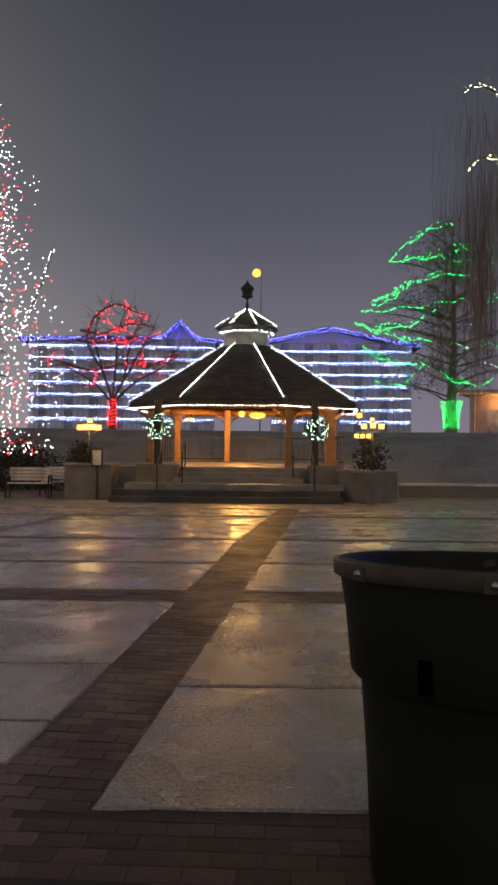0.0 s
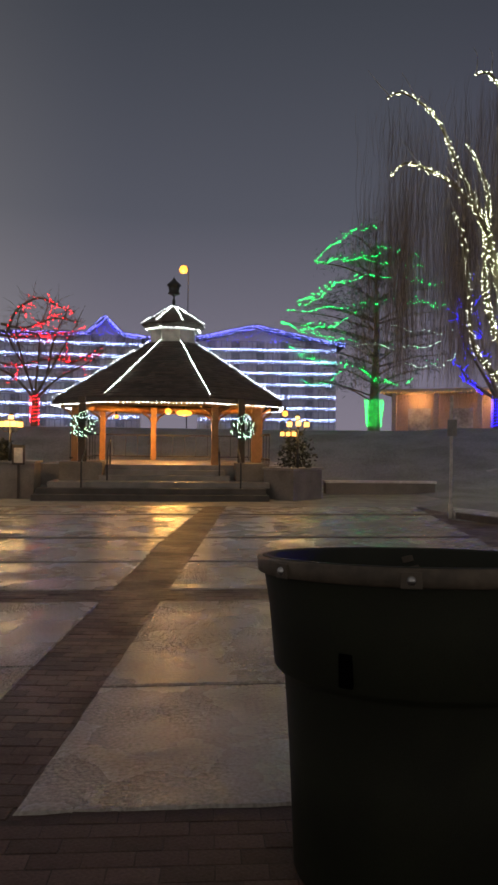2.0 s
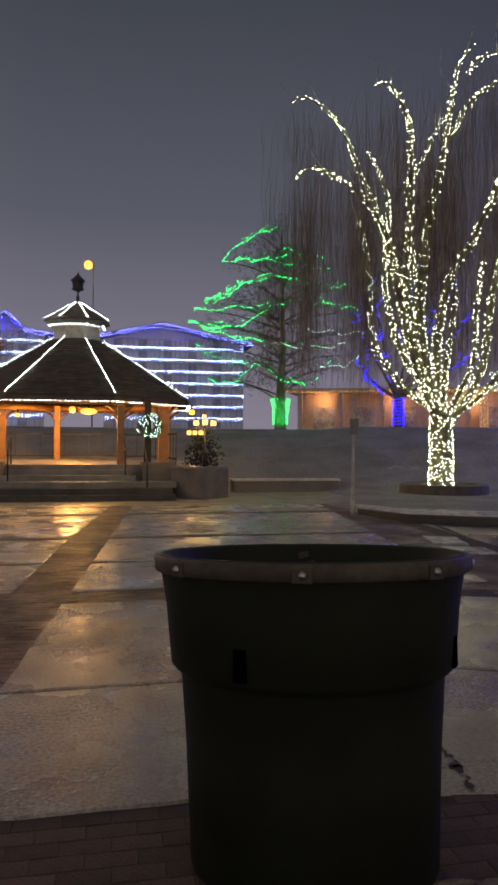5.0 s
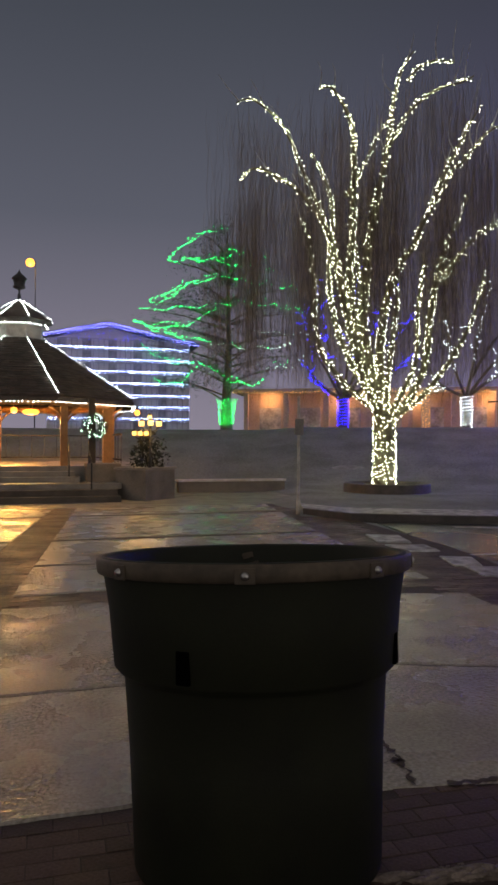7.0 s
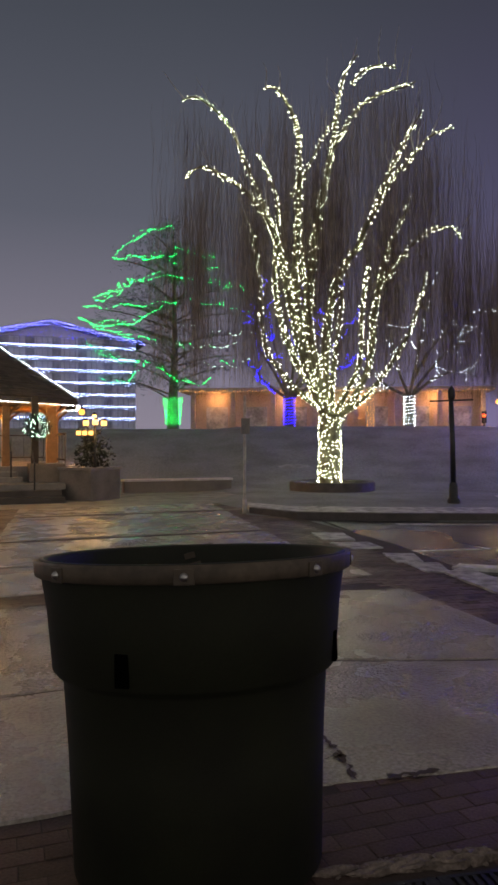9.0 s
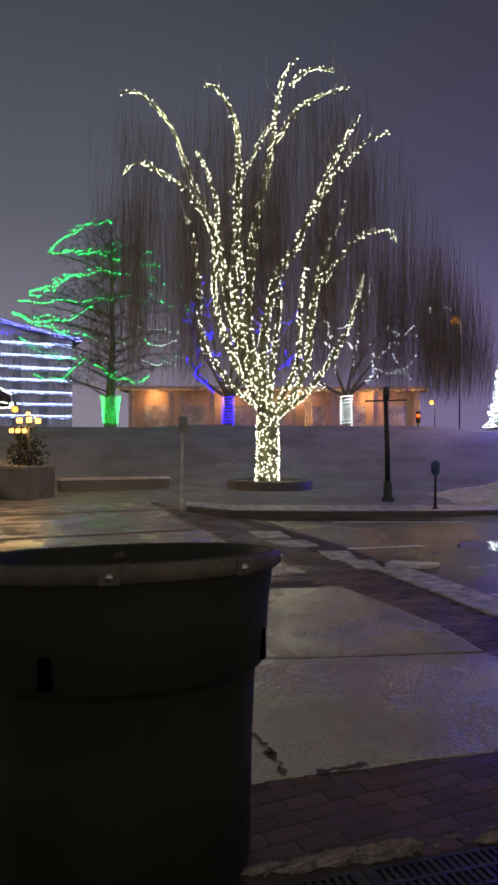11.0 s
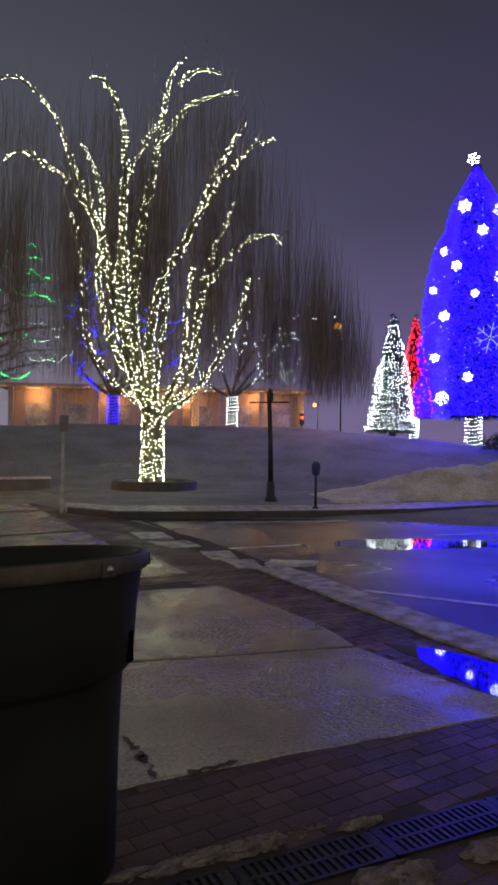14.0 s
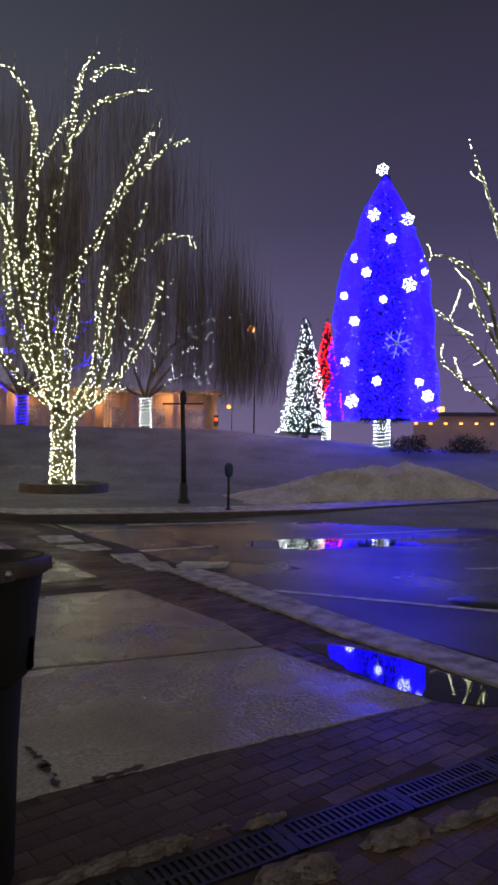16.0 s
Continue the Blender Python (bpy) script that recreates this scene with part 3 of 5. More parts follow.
# posts with knee braces, on the deck
for x, y, wide, mat, foot in ((-2.78, 27.5, 0.21, M_WOOD, DECK), (-0.88, 28.0, 0.21, M_WOOD, DECK), (1.20, 22.3, 0.21, M_WOOD, DECK), (2.62, 23.4, 0.30, M_WOOD, DECK), (-2.80, 21.7, 0.20, M_WOODD, 0.62), (1.98, 21.7, 0.20, M_WOODD, 0.62), (-3.35, 24.2, 0.21, M_WOOD, DECK), (1.5, 28.0, 0.21, M_WOOD, DECK), (3.1, 26.6, 0.21, M_WOOD, DECK)):
    x, y = x - GX, y - GY
    part("post", boxed(x - wide / 2, x + wide / 2, y - wide / 2, y + wide / 2, foot, EAVE - 0.02, 0.012), mat, gazebo)
    if mat is M_WOOD:
        bm = bmesh.new()
        for s in (-1, 1):
            tube(bm, [(x + s * 0.08, y, EAVE - 0.55), (x + s * 0.20, y, EAVE - 0.38), (x + s * 0.46, y, EAVE - 0.20)], [0.045, 0.045, 0.045], 4)
        part("knee_brace", bm, mat, gazebo)
# beam ring and ceiling boards
bm = bmesh.new()
for k in range(8):
    tube(bm, [corner(3.35, k, EAVE - 0.12), corner(3.35, k + 1, EAVE - 0.12)], [0.13, 0.13], 4)
part("ring_beam", bm, M_WOOD, gazebo)
part("deck", boxed(-3.9, 3.9, -3.0, 3.6, 0.3, DECK, 0.01), M_STEP, gazebo)
# rails round the deck
for y, x0, x1 in ((3.3, -3.2, 3.2),):
    bm = bmesh.new()
    for z in (DECK + 0.12, DECK + 0.95):
        box(bm, x0, x1, y - 0.02, y + 0.02, z, z + 0.04)
    for k in range(15):
        x = x0 + (x1 - x0) * k / 14
        box(bm, x - 0.008, x + 0.008, y - 0.008, y + 0.008, DECK + 0.15, DECK + 0.96)
    part("railing", bm, M_WOODD, gazebo)
for x0, y0, x1, y1 in ((-3.3, -1.2, -3.0, 3.2), (3.0, 3.2, 3.2, -1.6)):
    bm = bmesh.new()
    tube(bm, [(x0, y0, DECK + 0.98), (x1, y1, DECK + 0.98)], [0.035, 0.035], 6)
    tube(bm, [(x0, y0, DECK + 0.15), (x1, y1, DECK + 0.15)], [0.03, 0.03], 6)
    for k in range(9):
        t = k / 8
        tube(bm, [(x0 + (x1 - x0) * t, y0 + (y1 - y0) * t, DECK), (x0 + (x1 - x0) * t, y0 + (y1 - y0) * t, DECK + 0.98)], [0.013, 0.013], 4)
    part("railing", bm, M_WOODD, gazebo)


def ceiling_lamp(x, y, z, r, power, wide=1.0):
    ob = thing("ceiling_lamp", x, y, z, "amber glass lamp under the gazebo roof", "lamp", "gazebo lamps")
    part("globe", lathe([(0.0, -r), (r * 0.75 * wide, -r * 0.7), (r * wide, 0.0), (r * 0.7 * wide, r * 0.6), (0.05, r * 0.75)], 16), B_AMBER, ob, "glowing amber glass")
    part("stem", tubed([(0, 0, r * 0.7), (0, 0, r + 0.12)], [0.03, 0.05], 8), M_DARK, ob)
    lamp = bpy.data.lights.new("gazebo_light", "POINT")
    lamp.energy, lamp.color, lamp.shadow_soft_size = power, (1.0, 0.46, 0.10), 0.2
    new("gazebo_light", lamp).location = (x, y, z - r - 0.22)


ceiling_lamp(0.24, 23.0, 2.58, 0.11, 75, 2.4)
ceiling_lamp(-0.3, 25.8, 2.75, 0.12, 260)
ceiling_lamp(3.55, 23.2, 2.62, 0.10, 45)
ceiling_lamp(-2.2, 26.6, 2.55, 0.08, 40)

# ---- steps up to the gazebo ----
steps = thing("steps", GX, 0, 0, "wet concrete steps with a landing before the gazebo", "steps")
for k, (x0, x1, y0, z1) in enumerate(((-3.75, 2.75, 19.75, 0.16), (-3.7, 2.7, 20.12, 0.32), (-3.45, 2.85, 20.5, 0.48), (-2.1, 1.75, 21.25, 0.63), (-1.98, 1.62, 21.60, 0.78), (-1.9, 1.55, 21.95, 0.925))):
    part("step", boxed(x0, x1, y0, 22.4 + k * 0.004, z1 - 0.165, z1, 0.012), M_STEPD if k < 2 else M_STEP, steps)
for x0, x1 in ((-3.4, -2.15), (1.8, 2.8)):
    wall = part("flank_wall", boxed(x0, x1, 21.3, 22.2, 0.45, 1.02, 0.02), M_STONE)
    tagged(wall, "low stucco wall beside the gazebo steps", "wall")
for x, y0 in ((-1.85, 21.1), (1.45, 21.5), (-2.5, 20.4), (2.0, 20.4)):
    rail = thing("handrail", x + GX, y0, 0, "dark bent steel handrail on the steps", "handrail", "step handrails")
    z = 0.48 if y0 > 21 else 0.16
    top = z + 0.9
    part("rail", tubed(smooth([(0, 0, z), (0, 0, top - 0.1), (0, 0.08, top), (0, 0.8, top + 0.28), (0, 0.95, top + 0.25), (0, 0.95, z + 0.3)], 4), [0.024] * 21, 8), M_DARK, rail)


def wreath(x, y, z, r):
    ob = thing("wreath", x, y, z, "round fir wreath with white fairy lights", "wreath", "gazebo wreaths")
    rw = random.Random(int(x * 100))
    vs, fs, pl = [], [], []
    for k in range(1500):
        a, b, q = rw.random() * math.tau, rw.random() * math.tau, abs(rw.gauss(0.09, 0.04))
        c = Vector((math.cos(a) * (r + q * math.cos(b)), q * math.sin(b), math.sin(a) * (r + q * math.cos(b))))
        d = Vector([rw.gauss(0, 1) for _ in range(3)]).normalized() * 0.06
        e = Vector([rw.gauss(0, 1) for _ in range(3)]).normalized() * 0.016
        i = len(vs)
        vs += [c - e, c + e, c + d]
        fs.append((i, i + 1, i + 2))
        if k % 18 == 0:
            pl.append(c * 1.03 + Vector((0, -0.05, 0)))
    soup("fir", vs, fs, M_NEEDLE, ob, "dense green fir sprigs")
    bulbs("fairy_light_string", pl, 0.011, B_FAIRY, ob)


wreath(-2.76, 21.5, 2.10, 0.26)
wreath(2.02, 21.5, 2.10, 0.26)


# ---- lantern clusters in stucco planters ----
def planter(x, y, w, d, h, label, rz=0.0):
    ob = thing("planter", x, y, 0, label, "planter", "planters beside the steps", rz=rz)
    part("tub", boxed(-w / 2, w / 2, -d / 2, d / 2, -0.05, h, 0.03), M_STONE, ob)
    part("coping", boxed(-w / 2 - 0.04, w / 2 + 0.04, -d / 2 - 0.04, d / 2 + 0.04, h, h + 0.07, 0.015), M_STEP, ob)
    return ob


def shrub(x, y, z, rx, ry, rz, n, label, mat=None, seed=1, name="shrub"):
    """A loose mound of small leaves on stems."""
    r = random.Random(seed)
    ob = thing(name, x, y, z, label, name)
    vs, fs = [], []
    for _ in range(n):
        a, u, q = r.random() * math.tau, r.random(), r.random() ** 0.4
        k = 0.75 + 0.35 * noise.noise((math.cos(a) * 2 + x, math.sin(a) * 2 + y, u * 3))
        c = Vector((rx * q * k * math.cos(a) * math.sqrt(1 - u * u * 0.9), ry * q * k * math.sin(a) * math.sqrt(1 - u * u * 0.9), rz * u * k * (0.4 + 0.6 * q)))
        d, e = Vector([r.gauss(0, 1) for _ in range(3)]).normalized() * r.uniform(0.05, 0.11), Vector([r.gauss(0, 1) for _ in range(3)]).normalized() * 0.035
        i = len(vs)
        vs += [c - e, c + e, c + d + e * 0.3, c + d - e * 0.3]
        fs.append((i, i + 1, i + 2, i + 3))
    soup("leaves", vs, fs, mat or M_HEDGE, ob)
    part("stems", tubed([(0, 0, -0.1), (0.02, 0, rz * 0.3), (0.0, 0.02, rz * 0.7)], [0.05, 0.04, 0.015], 6), M_BARK, ob)
    return ob


def lantern_post(x, y, z, spots, power):
    """Black post with small square lanterns; spots are offsets of the lanterns."""
    ob = thing("lamp_post", x, y, z, "black post with a cluster of glowing square lanterns", "lamp post", "lantern clusters")
    top = max(s[2] for s in spots)
    part("pole", tubed([(0, 0, 0), (0, 0, 0.3), (0, 0, top - 0.05)], [0.05, 0.035, 0.03], 8), M_DARK, ob)
    for sx, sy, sz, w in spots:
        head = part("lantern", boxed(sx - w, sx + w, sy - w, sy + w, sz - w, sz + w, 0.01), B_LANTERN, ob, "glowing frosted lantern")
        part("cap", lathe([(w * 1.3, 0.0), (w * 1.2, 0.02), (0.02, 0.07), (0.0, 0.08)], 8), M_DARK, head).location = (sx, sy, sz + w)
        part("arm", tubed([(0, 0.05, sz - 0.22), (sx * 0.6, sy * 0.6 + 0.03, sz - 0.2), (sx, sy, sz - w)], [0.016] * 3, 6), M_DARK, head)
    lamp = bpy.data.lights.new("lantern_light", "POINT")
    lamp.energy, lamp.color, lamp.shadow_soft_size = power, (1.0, 0.60, 0.20), 0.25
    new("lantern_light", lamp).location = (x, y - 0.25, z + top + 0.02)


planter(3.45, 20.85, 1.30, 1.15, 0.86, "square stucco planter with bare shrubs beside the steps", 40)
planter(-4.62, 21.0, 1.35, 1.1, 0.98, "square stucco planter carrying a notice board")
shrub(3.5, 20.7, 0.93, 0.70, 0.5, 1.35, 900, "dark leafless shrub in the planter", seed=4)
shrub(-4.9, 21.0, 1.05, 0.6, 0.5, 0.75, 1200, "dark low shrub in the planter", seed=5)
lantern_post(3.48, 20.25, 0.93, [(-0.25, 0, 1.25, 0.068), (0.0, -0.05, 1.27, 0.068), (0.25, 0, 1.25, 0.068), (-0.46, -0.05, 0.97, 0.055), (-0.30, -0.1, 0.97, 0.055), (-0.13, -0.1, 0.97, 0.055), (0.0, 0.1, 1.44, 0.05)], 60)
lantern_post(-4.60, 20.45, 1.05, [(-0.26, 0, 1.02, 0.072), (-0.09, 0, 1.03, 0.075), (0.09, 0, 1.03, 0.075), (0.26, 0, 1.02, 0.072), (0.0, 0.1, 1.22, 0.06)], 60)
board = thing("notice_board", -4.36, 20.4, 0.0, "small notice board with pale sheet in dark frame", "notice board")
part("frame", boxed(-0.17, 0.17, 0.0, 0.05, 0.95, 1.5, 0.01), M_WOODD, board)
part("sheet", boxed(-0.12, 0.12, -0.006, 0.0, 1.0, 1.42, 0.002), M_PAPER, board, "pale printed sheet")
part("leg", boxed(-0.03, 0.03, 0.01, 0.05, 0, 0.97), M_WOODD, board)


def bench(x, y, rz):
    ob = thing("bench", x, y, 0, "slatted park bench with dark iron ends", "bench", rz=rz)
    for k in range(4):
        part("slat", boxed(-0.62, 0.62, -0.2 + k * 0.11, -0.11 + k * 0.11, 0.42, 0.45, 0.006), M_PAPER, ob)
    for k in range(4):
        s = part("back_slat", boxed(-0.62, 0.62, -0.015, 0.015, 0.0, 0.085, 0.006), M_PAPER, ob)
        s.matrix_basis = pose(0, 0.26 + k * 0.03, 0.5 + k * 0.1, -14)
    for sx in (-0.6, 0.6):
        part("end_frame", tubed(smooth([(sx, -0.24, 0), (sx, -0.22, 0.42), (sx, -0.22, 0.62), (sx, 0.2, 0.64), (sx, 0.24, 0.42), (sx, 0.28, 0.0)], 4), [0.028] * 21, 6), M_DARK, ob)


bench(-6.45, 20.9, 6)
bench(-5.75, 21.9, -4)
seat = part("seat_wall", boxed(4.9, 8.6, 23.0, 23.4, -0.05, 0.36, 0.02), M_STONE)
tagged(seat, "low stucco seat wall with pale coping", "wall")
cop = part("coping", boxed(4.86, 8.64, 22.96, 23.44, 0.36, 0.43, 0.015), M_SNOW, seat, "snow-dusted pale coping")
hedge = shrub(-8.5, 24.5, 0.0, 4.2, 1.2, 2.3, 9000, "long dark clipped hedge behind the benches", seed=8, name="hedge")


# ---- trees ----
def limb(parent, pts, r0, r1, n=4, sides=7, name="limb", mat=None):
    p = smooth(pts, n)
    part(name, tubed(p, [r0 + (r1 - r0) * k / (len(p) - 1) for k in range(len(p))], sides), mat or M_BARK, parent)
    return p


def wrap(p, r0, r1, step, rnd, loose=0.03):
    """Bulb places wound round a limb."""
    out = []
    for k in range(len(p) - 1):
        a, b = p[k], p[k + 1]
        r = r0 + (r1 - r0) * k / len(p) + 0.02
        n = max(1, round((b - a).length / step * (1 - 0.55 * k / len(p))))
        for j in range(n):
            g = rnd.random() * math.tau
            out.append(a.lerp(b, (j + rnd.random()) / n) + Vector((r * math.cos(g), r * math.sin(g), rnd.gauss(0, loose))))
    return out


WX, WY, WZ = 11.47, 21.10, 0.18
WB = 28.5   # its bearing from the walk


def willow():
    r = random.Random(21)
    ob = thing("willow_tree", WX, WY, WZ, "tall bare weeping willow wound with warm white lights", "tree", rz=-WB)
    limbs = [
        ("-0.24 2.26;-0.81 3.68;-1.25 5.40;-1.57 6.92;-1.82 7.98;-2.05 8.65;-2.44 9.24;-3.02 9.93;-3.70 10.40;-4.28 10.72;-4.67 10.68;-4.97 10.34", 0.15, -0.6),
        ("-1.67 7.31;-1.82 8.07;-2.21 9.14;-2.63 10.11;-2.94 10.83;-3.25 11.61;-3.60 12.26;-4.15 12.81;-4.68 13.15;-5.15 13.06", 0.08, 0.8),
        ("-0.34 2.45;-0.90 4.44;-1.23 6.53;-1.16 8.24;-1.10 10.33;-1.14 11.66;-1.33 12.37;-1.58 12.86;-1.87 13.28;-2.25 13.30", 0.15, -0.4),
        ("-0.09 2.26;-0.53 3.68;-0.77 5.20;-0.72 6.71;-0.53 8.41;-0.31 9.63;-0.05 10.85;0.10 11.98;0.21 12.82;0.43 13.66;0.82 14.25", 0.19, 0.3),
        ("0.06 11.19;0.32 11.68;0.62 12.18;0.99 12.53;1.36 12.81;1.92 13.01;2.34 13.07;2.71 13.24", 0.07, 0.6),
        ("-1.39 9.58;-1.01 10.17;-0.69 10.79;-0.35 11.47;0.14 12.26", 0.06, 0.3),
        ("0.62 13.27;0.96 13.66;1.36 13.83;1.73 13.84;2.10 13.74", 0.05, 0.3),
        ("0.00 2.26;-0.23 3.86;-0.15 5.38;0.07 6.41;0.44 7.29;0.82 7.80;1.09 8.45;1.41 9.06;1.77 10.02;2.01 10.53;2.29 11.08;2.60 11.70;2.93 12.24", 0.16, -0.5),
        ("1.33 8.91;1.70 9.55;2.07 10.19;2.40 10.51;2.71 10.87;3.02 11.27;3.43 11.53;3.92 11.65", 0.07, -0.7),
        ("0.08 2.16;0.79 2.91;1.25 4.04;1.39 5.53;1.56 6.65;1.74 7.30;1.94 7.99;2.24 8.56;2.44 9.02;2.51 9.43", 0.13, 0.8),
        ("1.71 6.65;2.07 7.16;2.48 7.71;2.89 8.11;3.26 8.32;3.62 8.40;4.00 8.33;4.16 7.98", 0.08, 0.9),
        ("0.13 2.13;1.06 2.82;1.89 3.84;2.48 4.86;2.81 5.69;2.97 6.34;3.08 6.89", 0.10, -0.2),
        ("-0.34 2.45;-1.19 3.12;-1.76 3.79;-2.16 4.36;-2.37 5.42;-2.39 6.37;-2.49 7.33;-2.65 8.29;-2.86 8.97", 0.11, -0.3),
        ("-0.09 2.20;-0.30 3.11;-0.53 4.06;-0.76 5.39;-0.91 6.72;-1.04 7.86", 0.12, 0.9),
        ("0.04 2.20;0.45 2.92;0.93 4.04;0.97 5.54;1.10 6.67;1.24 7.23", 0.10, -0.8),
        ("-0.52 2.92;-1.19 4.07;-1.67 5.21;-1.90 6.36;-1.92 7.50;-1.82 8.65;-1.90 9.70;-2.25 10.57;-2.54 11.16", 0.11, 0.6),
        ("-0.05 2.16;0.04 3.67;0.22 4.99;0.33 6.12;0.22 6.88", 0.10, -0.9),
    ]
    trunk = limb(ob, [(-0.08, 0, -0.3), (-0.08, 0, 0.3), (-0.07, 0, 1.1), (-0.08, 0, 1.75), (-0.06, 0, 2.4)], 0.38, 0.35, 4, 12, "trunk")
    places = wrap(trunk[3:], 0.38, 0.35, 0.0052, r, 0.02)
    tips = []
    for text, r0, depth in limbs:
        xz = [tuple(map(float, q.split())) for q in text.split(";")]
        n = len(xz)
        pts = []
        for k, (x, z) in enumerate(xz):
            y = depth * 1.3 * k / (n - 1)
            f = 1 + y / 24
            pts.append((x * f, y, 1.42 + (z + 0.14 - 1.42) * f))
        p = limb(ob, pts, r0, 0.025)
        places += wrap(p, r0, 0.025, 0.022 if r0 > 0.09 else 0.030, r, 0.05)
        tips += p[len(p) // 2:]
    bulbs("light_string", places, 0.0142, B_WARM, ob, "warm white fairy lights wound on the limbs")
    # hanging twigs
    curtains = {}

    def strand(x, y, z, length, w):
        length = min(length, z - 2.7 - 1.2 * r.random())
        if length < 0.8:
            return
        vs, fs = curtains.setdefault((int((x + 9) // 1.5), y > 0), ([], []))
        m = 7
        dx, dy = r.gauss(0, 0.22), r.gauss(0, 0.22)
        px, py, a = x, y, r.random() * math.pi
        cx, cy = math.cos(a) * w, math.sin(a) * w
        i = len(vs)
        for k in range(m + 1):
            t = k / m
            ww = min(1, 0.2 + 3 * t) * (1 - 0.6 * t)
            qx, qy = x + dx * t * (1 - t * 0.4) + 0.05 * math.sin(t * 9 + a), y + dy * t
            vs.extend([(qx - cx * ww, qy - cy * ww, z - length * t), (qx + cx * ww, qy + cy * ww, z - length * t)])
        for k in range(m):
            fs.append((i + 2 * k, i + 2 * k + 1, i + 2 * k + 3, i + 2 * k + 2))

    for _ in range(7500):
        q = r.choice(tips)
        strand(q.x + r.gauss(0, 0.55), q.y + r.gauss(0, 0.9), q.z + r.uniform(-1.4, -0.1), r.uniform(1.5, 5.0), r.uniform(0.0022, 0.005))
    for _ in range(21000):
        a = r.random() * math.tau
        s = r.uniform(0.72, 1.0)
        x, y = (7.4 if math.cos(a) > 0 else 6.3) * s * math.cos(a), 5.0 * s * math.sin(a)
        k = abs(x) / 6.4
        top = 12.7 + 0.42 * min(0, y) - 3.2 * k ** 2 + r.gauss(0, 0.5) - (2.2 * max(0, x / 6.4) ** 2)
        clump = noise.noise((x * 1.3, y * 1.3, 3.3))
        if x < -3.0 and r.random() < 0.72:
            continue
        if clump > -0.05 and (y > 0 or k > 0.58 or clump > 0.28):
            strand(x, y, top - r.random() * 4, r.uniform(3.0, 7.0) * (0.8 + clump), r.uniform(0.0022, 0.0058))
    for vs, fs in curtains.values():
        soup("twig_curtain", vs, fs, M_TWIG, ob, "long bare drooping brown twigs")
    bed_ring = part("tree_bed", lathe([(1.40, -0.25), (1.40, 0.24), (1.35, 0.28), (1.20, 0.28), (1.16, 0.22), (1.16, -0.1)], 40), M_KERBD)
    bed_ring.location = (WX - 0.15, WY - 0.3, 0.10)
    tagged(bed_ring, "round low stone edging around the willow", "tree bed")
    soil = part("bark_mulch", lathe([(1.17, 0.16), (0.7, 0.2), (0.0, 0.22)], 32), M_SOIL, bed_ring)
    for _ in range(46):
        q = r.choice(tips)
        s = [(q.x, q.y, q.z)]
        s.append((s[0][0] * 1.05 + r.gauss(0, 0.12), s[0][1], s[0][2] + 0.55))
        s.append((s[1][0] * 1.06, s[0][1], s[1][2] + r.uniform(0.3, 0.9)))
        limb(ob, s, 0.022, 0.005, 3, 5, "shoot", M_KERB)


willow()


def deciduous(name, x, y, z, trunk_h, limbs, lights, label, r0=0.28, step=0.12, size=0.024, seed=1, trunk_lights=None, rz=0.0, twigs=0, group="", wide=0.9, fringe=0.25):
    """A bare tree with forking limbs and bulbs on its outer branches."""
    r = random.Random(seed)
    ob = thing(name, x, y, z, label, "tree", group, rz=rz)
    trunk = limb(ob, [(0, 0, -0.4), (0, 0, 0.4), (0.03, 0, trunk_h * 0.6), (0, 0, trunk_h)], r0, r0 * 0.8, 4, 10, "trunk")
    if trunk_lights:
        spiral = []
        for k in range(int(trunk_h * 80)):
            t = k / (trunk_h * 80)
            a = k * 0.42
            spiral.append((math.cos(a) * (r0 + 0.03), math.sin(a) * (r0 + 0.03), 0.05 + t * (trunk_h - 0.05)))
        bulbs("trunk_light_string", spiral, size * 0.85, trunk_lights, ob)
    pl, vs, fs = [], [], []
    for pts, lit in limbs:
        n = len(pts)
        side = r.uniform(-wide, wide)
        p = limb(ob, [(a, side * k / (n - 1), b) for k, (a, b) in enumerate(pts)], r0 * 0.4, 0.02, 4, 6)
        if lit:
            k0 = int(len(p) * (1 - lit))
            pl += wrap(p[k0:], 0.05, 0.02, step, r, 0.05)
        for k in range(twigs):
            q = p[r.randrange(len(p) // 3, len(p))]
            d = Vector((r.gauss(0, 1), r.gauss(0, 1), r.gauss(0.3, 0.6))).normalized() * r.uniform(0.4, 1.3)
            e = d.cross(Vector((0, 1, 0))).normalized() * 0.012
            i = len(vs)
            m = q + d * 0.55 + Vector([r.gauss(0, 0.06) for _ in range(3)])
            vs += [q - e, q + e, m - e * 0.6, m + e * 0.6, q + d - e * 0.25, q + d + e * 0.25]
            fs += [(i, i + 1, i + 3, i + 2), (i + 2, i + 3, i + 5, i + 4)]
            if lit and r.random() < fringe:
                pl += along([q, m, q + d], step * 1.3, 0.02, r)
    if vs:
        soup("twig_crown", vs, fs, M_BARK, ob)
    if pl:
        bulbs("light_string", pl, size, lights, ob)
    return ob


